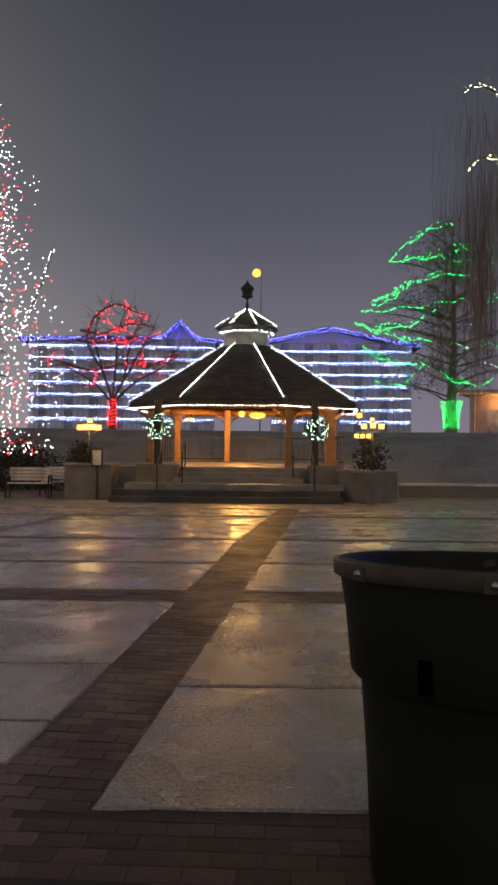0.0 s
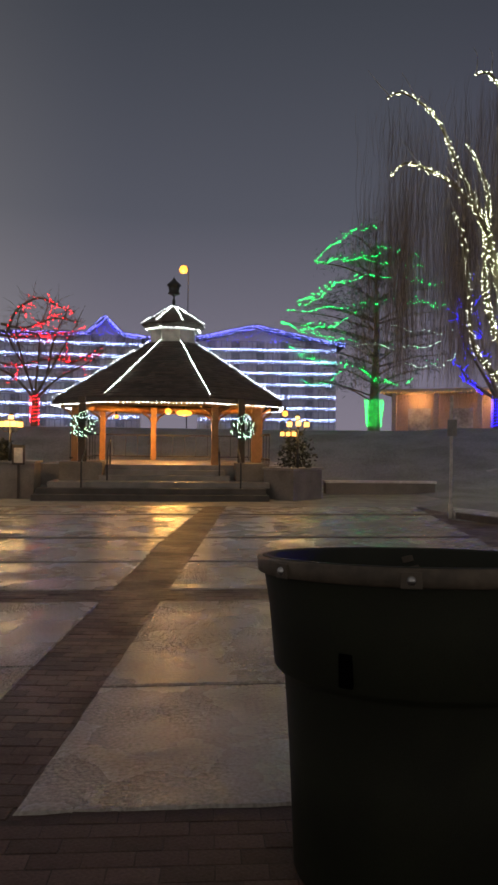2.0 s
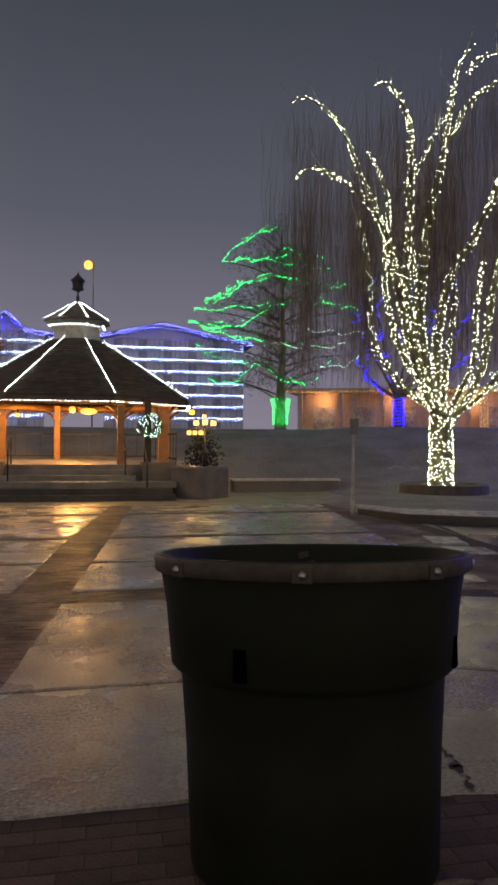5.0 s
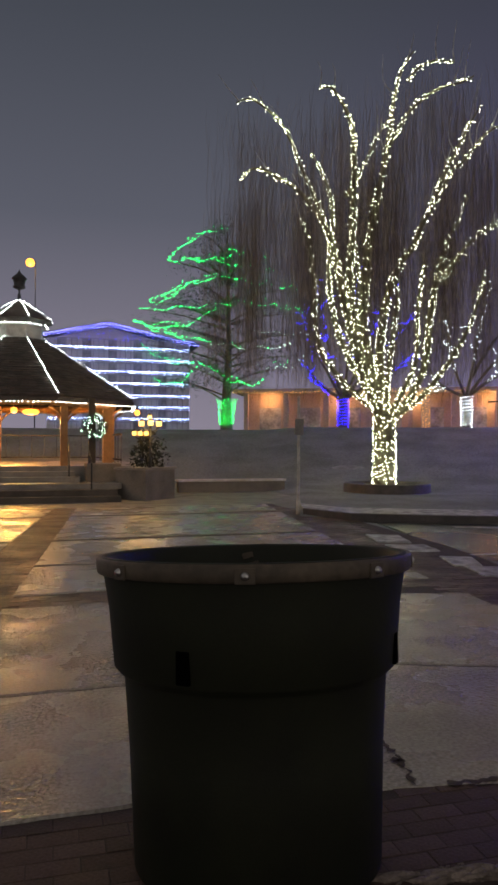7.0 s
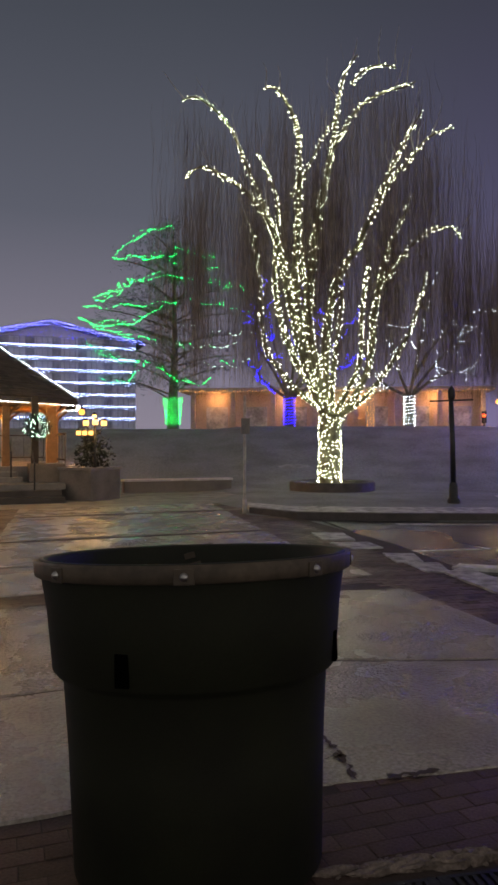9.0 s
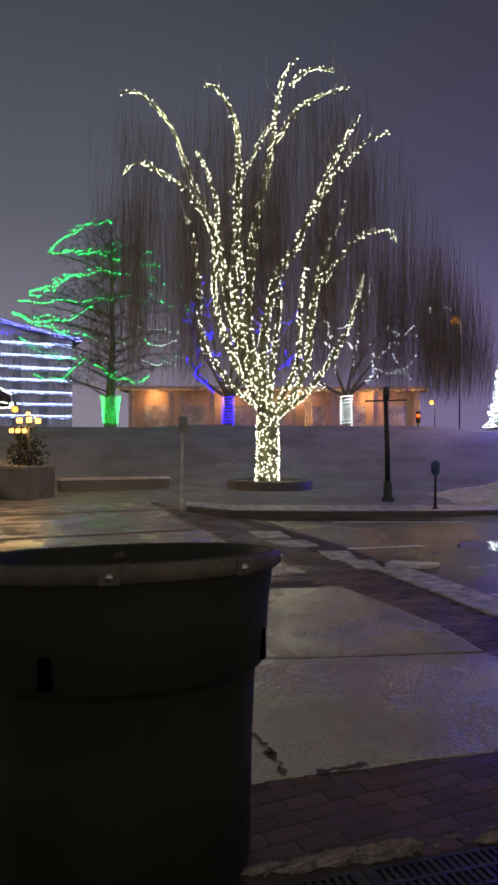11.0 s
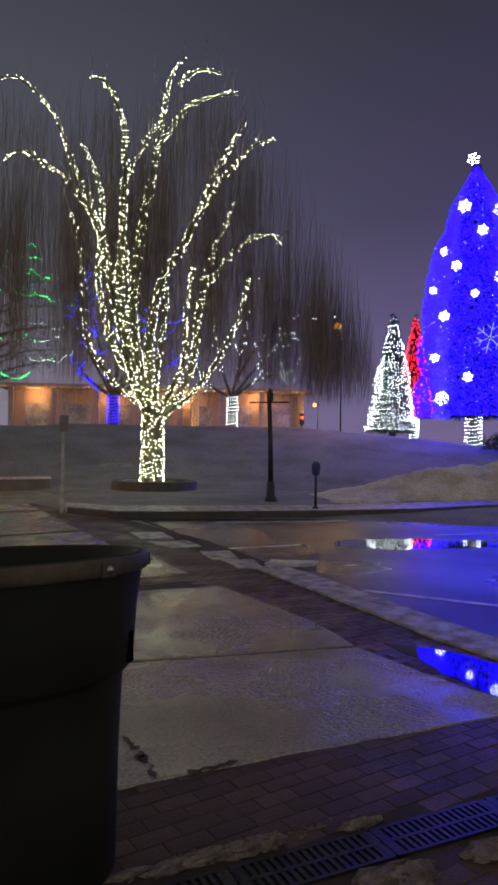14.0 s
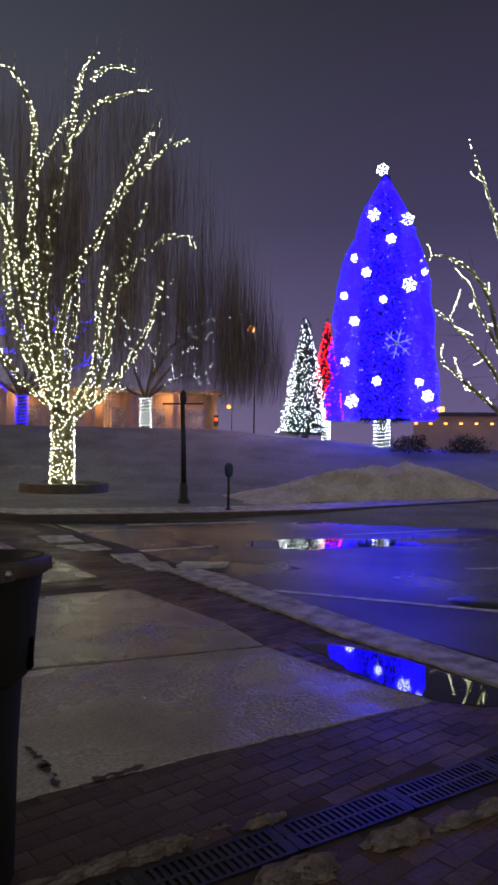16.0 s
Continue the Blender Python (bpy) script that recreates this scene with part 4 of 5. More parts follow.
deciduous("red_lit_tree", -7.21, 37.3, 2.45, 1.5, [
    ([(0, 1.3), (-0.9, 2.3), (-2.2, 3.1), (-3.2, 3.9)], 0.3), ([(0, 1.4), (-0.5, 2.8), (-1.3, 4.2), (-1.6, 5.2)], 0), ([(0, 1.4), (0.1, 3.2), (0.2, 5.0), (0.5, 6.3)], 0),
    ([(0, 1.4), (0.8, 2.8), (1.6, 4.2), (2.2, 5.2)], 0), ([(0, 1.3), (1.2, 2.4), (2.4, 3.0), (3.5, 3.8)], 0.3), ([(-0.4, 2.6), (-0.9, 4.6), (-0.6, 6.0)], 0), ([(0.6, 2.6), (0.9, 4.4), (1.5, 5.9)], 0),
    ([(-1.4, 4.7), (-0.9, 5.8), (0.2, 6.4), (1.2, 6.0), (2.0, 5.7)], 1.0), ([(-1.7, 5.1), (-0.5, 4.9), (1.0, 5.4), (2.1, 5.2)], 1.0), ([(-2.6, 3.4), (-1.1, 3.0), (0.4, 3.3), (1.6, 3.4)], 0.9), ([(1.0, 3.6), (1.7, 3.2), (2.6, 3.5), (3.4, 4.0)], 0.9), ([(-1.9, 4.6), (-0.8, 4.4), (0.6, 4.5), (1.8, 4.6)], 0.7)],
    B_RED, "bare round tree with red light strings", 0.2, 0.11, 0.021, 3, B_RED, twigs=50, fringe=0.10)


def swagged(name, x, y, z, swags, trunk_h, lights, label, seed, size=0.0150, foliage=9000):
    """A dark spreading tree with swagged strings of bulbs round its tiers."""
    r = random.Random(seed)
    ob = thing(name, x, y, z, label, "tree")
    limb(ob, [(0, 0, -0.4), (0, 0, trunk_h), (0.1, 0, 5.0), (0, 0, 10.3)], 0.36, 0.05, 4, 10, "trunk")
    spiral = []
    for k in range(150):
        g = k * 0.60 + r.uniform(-0.15, 0.15)
        rr = 0.40 + 0.16 * (k / 150) ** 2
        spiral.append((math.cos(g) * rr, math.sin(g) * rr, 0.05 + 1.5 * k / 150 + r.gauss(0, 0.012)))
    bulbs("trunk_light_string", spiral, size, lights, ob)
    vs, fs, pl, pale = [], [], [], []
    for a, b, sag, depth in swags:
        pts = []
        for k in range(15):
            t = k / 14
            pts.append(Vector((a[0] + (b[0] - a[0]) * t, -depth * math.sin(math.pi * t) ** 0.5, a[1] + (b[1] - a[1]) * t - sag * 4 * t * (1 - t) + 0.10 * math.sin(t * 17 + a[0]))))
        (pale if a[0] > 0.4 and a[1] < 6 or a == (-1.0, 4.6) else pl).extend(along(pts, 0.105, 0.015, r))
        if r.random() < 0.6:
            pl += along([q + Vector((r.gauss(0, 0.1), 0.5, 0.25 + r.gauss(0, 0.08))) for q in pts[3:11]], 0.17, 0.05, r)
        mid = pts[7]
        for end in (pts[0], mid, pts[-1]):
            limb(ob, [(0, 0, end.z - 0.9), (end.x * 0.5, end.y * 0.5, end.z - 0.25), tuple(end)], 0.06, 0.012, 3, 5)
        for _ in range(foliage // len(swags)):
            q = r.choice(pts) * 1.0
            s = r.random() ** 0.7
            c = Vector((q.x * s + r.gauss(0, 0.25), q.y * s + r.gauss(0, 0.4), q.z + 0.3 * (1 - s) + r.gauss(0, 0.28)))
            d = Vector((r.gauss(0, 1), r.gauss(0, 1), r.gauss(-0.6, 0.4))).normalized() * r.uniform(0.2, 0.5)
            e = Vector([r.gauss(0, 1) for _ in range(3)]).normalized() * 0.018
            i = len(vs)
            vs += [c - e, c + e, c + d]
            fs.append((i, i + 1, i + 2))
    soup("crown", vs, fs, M_NEEDLE, ob, "thin dark evergreen sprays")
    bulbs("light_string", pl, size, lights, ob)
    bulbs("pale_light_string", pale, size * 0.9, B_FAIRY, ob)


swagged("green_lit_tree", 10.84, 38.5, 2.6, [
    ((0.0, 11.0), (-3.4, 9.1), -0.3, 0.8), ((-3.4, 9.0), (0.3, 9.6), 0.3, 0.9), ((0.0, 9.9), (2.4, 9.6), 0.3, 0.8), ((-1.8, 9.2), (2.8, 8.9), 0.2, 1.0),
    ((-4.4, 6.7), (0.6, 8.3), -0.25, 1.2), ((-4.3, 6.6), (-2.3, 7.9), 0.35, 0.8), ((-4.9, 6.2), (0.2, 6.9), 0.25, 1.4), ((0.2, 8.2), (4.2, 8.0), 0.3, 1.2), ((0.5, 7.0), (4.6, 6.7), 0.2, 1.2),
    ((-5.2, 5.5), (-0.6, 6.8), 0.9, 1.4), ((-5.2, 5.6), (-1.0, 4.8), 0.5, 1.2), ((-4.8, 4.3), (-1.9, 3.6), 0.6, 1.2), ((-1.0, 4.6), (3.8, 4.8), 0.45, 1.5), ((-4.1, 2.5), (-1.6, 3.6), 0.7, 1.0), ((-1.6, 3.6), (2.2, 2.7), 0.8, 1.2), ((1.8, 3.5), (4.6, 4.2), 0.5, 1.2), ((0.6, 5.6), (4.9, 5.5), 0.4, 1.2)],
    1.7, B_GREEN, "broad dark evergreen with swags of green lights", 6)


def conifer(name, x, y, z, height, radius, base, bulbsets, label, seed, foliage=9000, trunk_lights=None, trunk_r=0.35, full=0.0, ragged=0.12, loose=0.0, inner=0.93):
    """A fir: trunk, drooping whorls of sprays and bulbs over its surface."""
    r = random.Random(seed)
    ob = thing(name, x, y, z, label, "tree")
    limb(ob, [(0, 0, -0.4), (0, 0, base), (0, 0, height * 0.96)], trunk_r, 0.03, 4, 10, "trunk")
    vs, fs = [], []
    span = height - base

    def shell(t, a, q):
        rr = radius * ((1 - t ** full) if full else (1 - t) ** 0.82) * q * (1 + ragged * noise.noise((math.cos(a) * 2.5, math.sin(a) * 2.5, t * 9 + seed)))
        return Vector((rr * math.cos(a), rr * math.sin(a), base + span * t))

    for _ in range(foliage):
        t, a = (r.random() if full else 1 - math.sqrt(r.random())), r.random() * math.tau
        c = shell(t, a, r.uniform(0.25, 0.48 if full else 0.74))
        d = Vector((math.cos(a), math.sin(a), -0.45 + r.gauss(0, 0.2))).normalized() * r.uniform(0.25, 0.55) * (1 - 0.5 * t)
        e = Vector((-math.sin(a), math.cos(a), r.gauss(0, 0.3))) * 0.07
        i = len(vs)
        vs += [c - e, c + e, c + d]
        fs.append((i, i + 1, i + 2))
    soup("crown", vs, fs, M_NEEDLE, ob, "dense dark fir sprays")
    for mat, count, size in bulbsets:
        pl = []
        for _ in range(count):
            t = r.random() * (1 if r.random() < 0.5 else 0.72) if full else 1 - math.sqrt(r.random() * 0.995 + 0.005 * r.random())
            pl.append(shell(t, r.random() * math.tau, r.uniform(inner, 1.06) + abs(r.gauss(0, loose))))
        bulbs("light_string", pl, size, mat, ob)
    if trunk_lights:
        rings = []
        for k in range(8):
            rings += [((trunk_r + 0.03) * math.cos(math.tau * j / 26), (trunk_r + 0.03) * math.sin(math.tau * j / 26), 0.15 + (base - 0.2) * k / 7 + 0.06 * math.cos(math.tau * j / 26)) for j in range(26)]
        bulbs("trunk_light_string", rings, 0.016, trunk_lights, ob)
    return ob


def snowflake(parent, c, size, bearing):
    """A flat six-armed light figure hung on the tree."""
    bm = bmesh.new()
    for k in range(6):
        a = math.tau * k / 6 + 0.3
        u = Vector((math.cos(a), 0, math.sin(a)))
        tube(bm, [u * 0.04, u * size], [0.013 + 0.004 * size] * 2, 5)
        for s in (-1, 1):
            b = a + s * 0.9
            v = Vector((math.cos(b), 0, math.sin(b)))
            tube(bm, [u * size * 0.55, u * size * 0.55 + v * size * 0.38], [0.010 + 0.003 * size] * 2, 5)
    f = part("snowflake", bm, B_FLAKE if size > 0.45 else B_STAR, parent, "white glowing snowflake figure")
    f.matrix_basis = pose(*c, 0, 0, -bearing)


BX, BY, BZ = 28.24, 21.06, 1.62
big = conifer("blue_fir_tree", BX, BY, BZ, 13.3, 2.45, 1.4, [(B_BLUE, 33000, 0.039), (B_GLINT, 420, 0.016)], "tall fir covered in blue lights with snowflake figures", 31, 12000, B_COOL, full=2.8, ragged=0.15, inner=0.84)
for lat, h, s in ((-0.15, 13.45, 0.34), (-0.50, 11.0, 0.34), (1.05, 10.9, 0.36), (0.30, 9.7, 0.27), (-1.35, 8.95, 0.24), (-0.80, 8.10, 0.26), (1.15, 7.50, 0.38), (1.90, 8.45, 0.2), (0.0, 6.75, 0.2), (-1.30, 5.85, 0.26), (0.65, 4.75, 0.75), (-1.70, 4.0, 0.24), (-0.25, 3.05, 0.25), (1.65, 3.05, 0.22), (2.05, 2.45, 0.32), (-1.35, 2.15, 0.36), (-1.85, 7.2, 0.2)):
    rr = 2.45 * (1 - min(1, max(0, (h - 1.4) / 11.9)) ** 2.8)
    dep = -math.sqrt(max(0.02, rr * rr - lat * lat)) - 0.12
    cb, sb = math.cos(radians(53.3)), math.sin(radians(53.3))
    snowflake(big, (lat * cb + dep * sb, -lat * sb + dep * cb, h), s * 0.92, 53.3)
conifer("white_fir_tree", 28.0, 25.95, 2.05, 6.6, 1.32, 0.35, [(B_COOL, 2300, 0.0145)], "fir covered in cool white lights", 32, 4500, inner=0.85, ragged=0.25)
conifer("red_fir_tree", 31.75, 27.75, 2.0, 7.3, 1.05, 1.3, [(B_RED, 1300, 0.024)], "slim fir covered in red lights", 33, 4000, B_COOL, trunk_r=0.22)
conifer("white_and_red_tree", *at(-23.0, 20.0), 0.0, 13.8, 2.35, 1.3, [(B_COOL, 3600, 0.0130), (B_RED, 1300, 0.0130)], "tall fir with white and red lights", 34, 2500, ragged=0.5, loose=0.06, full=2.2, inner=0.3)
lone = thing("lit_branch", *at(-16.0, 20.0), 5.6, "bare upright branch wound with white lights", "tree branch")
lp = limb(lone, [(-0.75, 0, -1.0), (-0.3, 0, -0.1), (0.0, 0, 0.7), (0.18, 0, 1.35)], 0.03, 0.012)
bulbs("light_string", wrap(lp, 0.03, 0.02, 0.045, random.Random(3), 0.03), 0.0125, B_COOL, lone)

deciduous("blue_lit_tree", 17.77, 38.07, 2.6, 1.8, [
    ([(0, 1.6), (-1.0, 3.4), (-2.0, 5.2), (-2.2, 7.4)], 0.5), ([(0, 1.6), (0.3, 4), (0.6, 7), (1.0, 9.5)], 0.5), ([(0, 1.6), (1.6, 3.6), (3.0, 5.2), (4.0, 6.4)], 0.6),
    ([(0, 1.6), (-0.7, 4), (-1.2, 6.5), (-1.8, 9)], 0.5), ([(0, 1.6), (1.1, 4), (2.2, 6.5), (3.2, 8.6)], 0.5), ([(0, 1.6), (-1.4, 2.6), (-2.4, 4.0)], 0.6), ([(0, 1.6), (2.2, 3.0), (3.9, 4.0)], 0.5)],
    B_BLUE, "bare tree with blue lights on trunk and branches", 0.3, 0.055, 0.036, 7, B_BLUE, rz=-25, twigs=26)
deciduous("white_lit_tree", 22.65, 33.0, 2.55, 1.7, [
    ([(0, 1.6), (0.4, 3.6), (0.8, 5.8), (1.4, 8.2)], 0.7), ([(0, 1.6), (1.0, 3.0), (2.2, 4.4), (3.1, 5.6)], 0.6), ([(0, 1.6), (-0.6, 3.2), (-1.0, 5.4)], 0.6), ([(0, 1.6), (1.3, 2.6), (2.6, 3.0), (3.6, 2.6)], 0.7),
    ([(0.2, 2.6), (1.4, 4.6), (2.9, 5.9), (4.2, 6.3), (5.9, 6.6)], 0.8), ([(0, 1.6), (-1.4, 2.4), (-2.0, 3.4)], 0.6)],
    B_COOL, "bare tree with cool white lights", 0.28, 0.075, 0.020, 8, B_COOL, rz=-36, twigs=30)
deciduous("warm_lit_tree", 25.6, 12.6, 0.9, 1.6, [
    ([(0, 1.4), (-0.3, 4.5), (-0.7, 7.5), (-1.3, 10.2), (-2.1, 12.5)], 0.85), ([(0, 1.4), (-0.8, 4.5), (-1.5, 7.0), (-2.8, 8.2), (-3.9, 8.2)], 0.9), ([(0, 1.4), (-1.1, 3.8), (-2.2, 5.2), (-3.3, 6.3)], 0.7),
    ([(0, 1.4), (-1.1, 2.4), (-2.2, 3.4), (-3.0, 4.2)], 0.9), ([(0, 1.4), (0.5, 5), (0.4, 9), (0.9, 12)], 0.9), ([(0, 1.4), (1.6, 4), (3.0, 7.5)], 0.9), ([(0, 1.4), (-0.5, 3.6), (-1.6, 6.0), (-2.0, 7.2)], 0.9)],
    B_WARM, "bare tree with warm white lights on limbs", 0.32, 0.04, 0.0145, 12, B_WARM, rz=-61, twigs=14)


# ---- street furniture ----
sign = thing("sign_post", 6.12, 15.40, -0.02, "slim grey steel sign post with small plates", "sign post")
part("post", tubed([(0, 0, -0.1), (0, 0, 0.35), (0, 0, 0.36), (0, 0, 2.75)], [0.05, 0.05, 0.034, 0.034], 8), M_PAPER, sign)
part("plate", boxed(-0.11, 0.11, -0.045, -0.035, 1.85, 2.22, 0.004), M_STEP, sign, "dull unlit sign plate")
lampost = thing("banner_post", 11.75, 15.05, 0.05, "black iron post with a crossbar", "post")
part("base", lathe([(0.17, 0.0), (0.17, 0.12), (0.12, 0.18), (0.11, 0.5), (0.085, 0.58)], 12), M_DARK, lampost)
part("shaft", tubed([(0, 0, 0.5), (0.0, 0, 1.6), (-0.02, 0, 2.75)], [0.075, 0.068, 0.06], 12), M_DARK, lampost)
part("cap", lathe([(0.06, 2.7), (0.09, 2.75), (0.09, 2.95), (0.05, 3.02), (0.0, 3.08)], 12), M_DARK, lampost)
part("crossbar", boxed(-0.55, 0.53, -0.02, 0.02, 2.66, 2.70), M_DARK, lampost)
lampost.rotation_euler = (0, radians(-1.2), radians(-38))
meter = thing("parking_meter", 11.15, 12.55, 0.096, "dark parking meter on a round pole", "parking meter", rz=-41)
part("pole", tubed([(0, 0, -0.1), (0, 0, 0.82)], [0.035, 0.03], 8), M_DARK, meter)
part("foot", lathe([(0.09, 0.0), (0.08, 0.05), (0.04, 0.08)], 10), M_DARK, meter)
part("head", lathe([(0.05, 0.80), (0.085, 0.84), (0.105, 0.98), (0.10, 1.07), (0.06, 1.12), (0.0, 1.14)], 16, 0.7), M_METER, meter, "dull blue meter head")


# ---- snow heap ----
def heap():
    vs, fs, n, m = [], [], 60, 26
    for j in range(m + 1):
        for i in range(n + 1):
            u, v = i / n * 2 - 1, j / m * 2 - 1
            e = max(0, 1 - abs(u) ** 2.2) * max(0, 1 - v * v)
            h = 1.0 * e ** 0.6 * (0.75 + 0.3 * math.sin(u * 2.2 + 0.6)) + 0.28 * e * noise.noise((u * 6, v * 3, 0.4)) + 0.12 * e * noise.noise((u * 19, v * 8, 2.4))
            vs.append((u * 4.6, v * 1.5, h - 0.05))
    for j in range(m):
        for i in range(n):
            a = j * (n + 1) + i
            fs.append((a, a + 1, a + n + 2, a + n + 1))
    ob = soup("snow_heap", vs, fs, M_SNOW, stuff=False)
    ob.matrix_basis = pose(18.2, 13.9, 0.11, 0, 0, -22)
    tagged(ob, "long dirty ploughed snow heap beside the sidewalk", "snow heap", kind="stuff")


heap()


def snow_patch(x, y, w, d, h, rz, label, mat=M_SNOW):
    """A thin leftover of snow on the lawn."""
    vs, fs, n, m = [], [], 24, 8
    for j in range(m + 1):
        for i in range(n + 1):
            u, v = i / n * 2 - 1, j / m * 2 - 1
            e = max(0, 1 - u * u - v * v + 0.25 * noise.noise((u * 4 + x, v * 3, 0.7)))
            px, py = u * w, v * d
            c, s = math.cos(radians(rz)), math.sin(radians(rz))
            wx, wy = x + c * px - s * py, y + s * px + c * py
            vs.append((wx, wy, bank(wx, wy) - 0.03 + h * e ** 0.5))
    for j in range(m):
        for i in range(n):
            q = j * (n + 1) + i
            fs.append((q, q + 1, q + n + 2, q + n + 1))
    tagged(soup("snow_patch", vs, fs, mat, stuff=False), label, "snow", kind="stuff")


snow_patch(*at(25.5, 28.3), 0.85, 0.38, 0.06, -25, "thin leftover snow on the lawn bank", M_SLUSH)
snow_patch(*at(45.5, 19.5), 1.0, 0.5, 0.16, -40, "thin dirty snow beside the heap")

# ---- hotel with icicle lights ----
def hotel(x, y, rz, width, height, floors, gable_x, gable_h, gw, label, seed):
    """Pale building with balconies on every floor and rows of icicle lights."""
    r = random.Random(seed)
    ob = thing("hotel_building", x, y, 2.0, label, "building", rz=rz)
    part("wall", boxed(0, width, 0, 12, -1.0, height), M_HOTEL, ob)
    bm = bmesh.new()
    prof = [(-0.8, height - 0.1), (gable_x - gw, height + gable_h * 0.12), (gable_x, height + gable_h), (gable_x + gw, height + gable_h * 0.12), (width + 0.8, height - 0.1)]
    f0, f1 = [bm.verts.new((a, -1.0, b)) for a, b in prof], [bm.verts.new((a, 12.6, b)) for a, b in prof]
    lo0, lo1 = [bm.verts.new((a, -1.0, b - 0.3)) for a, b in prof], [bm.verts.new((a, 12.6, b - 0.3)) for a, b in prof]
    for k in range(4):
        bm.faces.new((f0[k], f0[k + 1], f1[k + 1], f1[k])), bm.faces.new((lo0[k], lo1[k], lo1[k + 1], lo0[k + 1])), bm.faces.new((lo0[k], lo0[k + 1], f0[k + 1], f0[k]))
    part("roof", bm, M_HOTELROOF, ob)
    bm = bmesh.new()
    g = [bm.verts.new(p) for p in ((gable_x - gw * 0.95, -0.02, height - 0.2), (gable_x + gw * 0.95, -0.02, height - 0.2), (gable_x, -0.02, height + gable_h - 0.35))]
    bm.faces.new(g)
    part("gable_wall", bm, M_HOTEL, ob)
    step = (height - 0.6) / floors
    for fl in range(floors):
        z = 0.9 + fl * step
        part("balcony", boxed(0.2, width - 0.2, -0.9, 0.0, z - 0.12, z + 0.05), M_BALC, ob)
        bm = bmesh.new()
        box(bm, 0.2, width - 0.2, -0.9, -0.84, z + 0.72, z + 0.78)
        for k in range(int(width / 0.5)):
            box(bm, 0.25 + k * 0.5, 0.30 + k * 0.5, -0.89, -0.85, z, z + 0.74)
        part("balustrade", bm, M_BALC, ob)
        for k in range(int(width / 2.4)):
            xx = 0.9 + k * 2.4
            w = part("window", boxed(xx, xx + 0.8, -0.03, 0.02, z + 0.15, z + 0.85), M_HAZEPANE, ob)
            part("frame", boxed(xx - 0.08, xx + 0.88, -0.045, -0.031, z + 0.85, z + 0.92), M_DRUM, w)
        pl = []
        xx = 0.2
        while xx < width - 0.2:
            drop = r.choice((0.05, 0.1, 0.2, 0.3, 0.15))
            for q in range(int(drop / 0.09) + 1):
                pl.append((xx + r.gauss(0, 0.02), -0.95, z + 0.02 - q * 0.09))
            xx += 0.11
        bulbs("icicle_light_string", pl, 0.022, B_ICE, ob)
    pl = []
    for a, b in zip(prof, prof[1:]):
        for p in along([(a[0], -1.06, a[1] - 0.1), (b[0], -1.06, b[1] - 0.1)], 0.14, 0.02, r):
            pl += [p, p - Vector((0, 0, 0.12 + r.random() * 0.25))]
    bulbs("roof_light_string", pl, 0.026, B_VIOLET, ob)
    pl = [(gable_x + r.uniform(-gw, gw) * 0.8, -1.0, height + r.uniform(-0.2, gable_h * 0.65)) for _ in range(60)]
    pl = [p for p in pl if p[2] < height + gable_h * (1 - abs(p[0] - gable_x) / gw) - 0.3]
    bulbs("gable_light_string", pl, 0.03, B_BLUE, ob)


hotel(-21.0, 67.5, 4, 17.6, 9.7, 8, 14.2, 1.8, 1.7, "pale hotel wing with icicle lights along its balconies", 51)
hotel(2.0, 70.0, -4, 13.6, 9.6, 8, 5.6, 1.6, 6.5, "pale gabled hotel with icicle lights along its balconies", 52)

# ---- low shops behind the lawn ----
shop = thing("shop_row", *at(28.5, 52), 2.3, "low beige shops with lit arcade and light strings", "building", rz=-28.5)
part("wall", boxed(-10.5, 10.5, 0, 8, -0.5, 3.0), M_SHOP, shop)
part("roof", boxed(-11, 11, -1.6, 8.4, 3.0, 3.3, 0.03), M_SHOP, shop)
for k in range(8):
    part("column", boxed(-10.2 + k * 2.9, -9.9 + k * 2.9, -1.4, -1.1, -0.5, 3.0), M_SHOP, shop)
for k in range(7):
    w = part("shop_window", boxed(-9.3 + k * 2.9, -7.7 + k * 2.9, -0.04, 0.02, 0.2, 2.0), M_HAZEPANE, shop)
rsx = random.Random(60)
part("column", boxed(2.3, 2.9, -1.45, -1.05, -0.5, 3.0), M_SHOP, shop)
for dx in (-0.2, 0.0, 0.2):
    bulbs("column_light_string", along([(2.6 + dx, -1.5, 0.0), (2.6 + dx, -1.5, 2.9)], 0.16, 0.02, rsx), 0.03, B_LANTERN, shop)
bulbs("eave_light_string", along([(-11, -1.65, 3.05), (11, -1.65, 3.05)], 0.22, 0.03, rsx), 0.03, B_LANTERN, shop)
bulbs("window_light_string", along([(-10.5, -1.5, 0.1), (3, -1.5, 0.1)], 0.10, 0.12, rsx), 0.026, B_LANTERN, shop)
for k in range(0, 8, 2):
    lamp = bpy.data.lights.new("arcade_light", "POINT")
    lamp.energy, lamp.color, lamp.shadow_soft_size = 45, (1.0, 0.46, 0.16), 0.2
    l_ob = new("arcade_light", lamp)
    l_ob.matrix_basis = shop.matrix_basis @ pose(-8.5 + k * 2.6, -0.7, 2.5)
back = thing("shop_building", 52, 33, 1.5, "far low building with lit sign boards", "building", rz=-58)
part("wall", boxed(-2.2, 9, 0, 6, -1, 2.9), M_SHOP, back)
part("roof", boxed(-2.4, 9.3, -0.6, 6.3, 2.9, 3.2, 0.03), M_HOTELROOF, back)
part("sign", boxed(-1.0, 0.3, -0.7, -0.6, 3.25, 3.65, 0.02), B_LANTERN, back, "white glowing sign board")
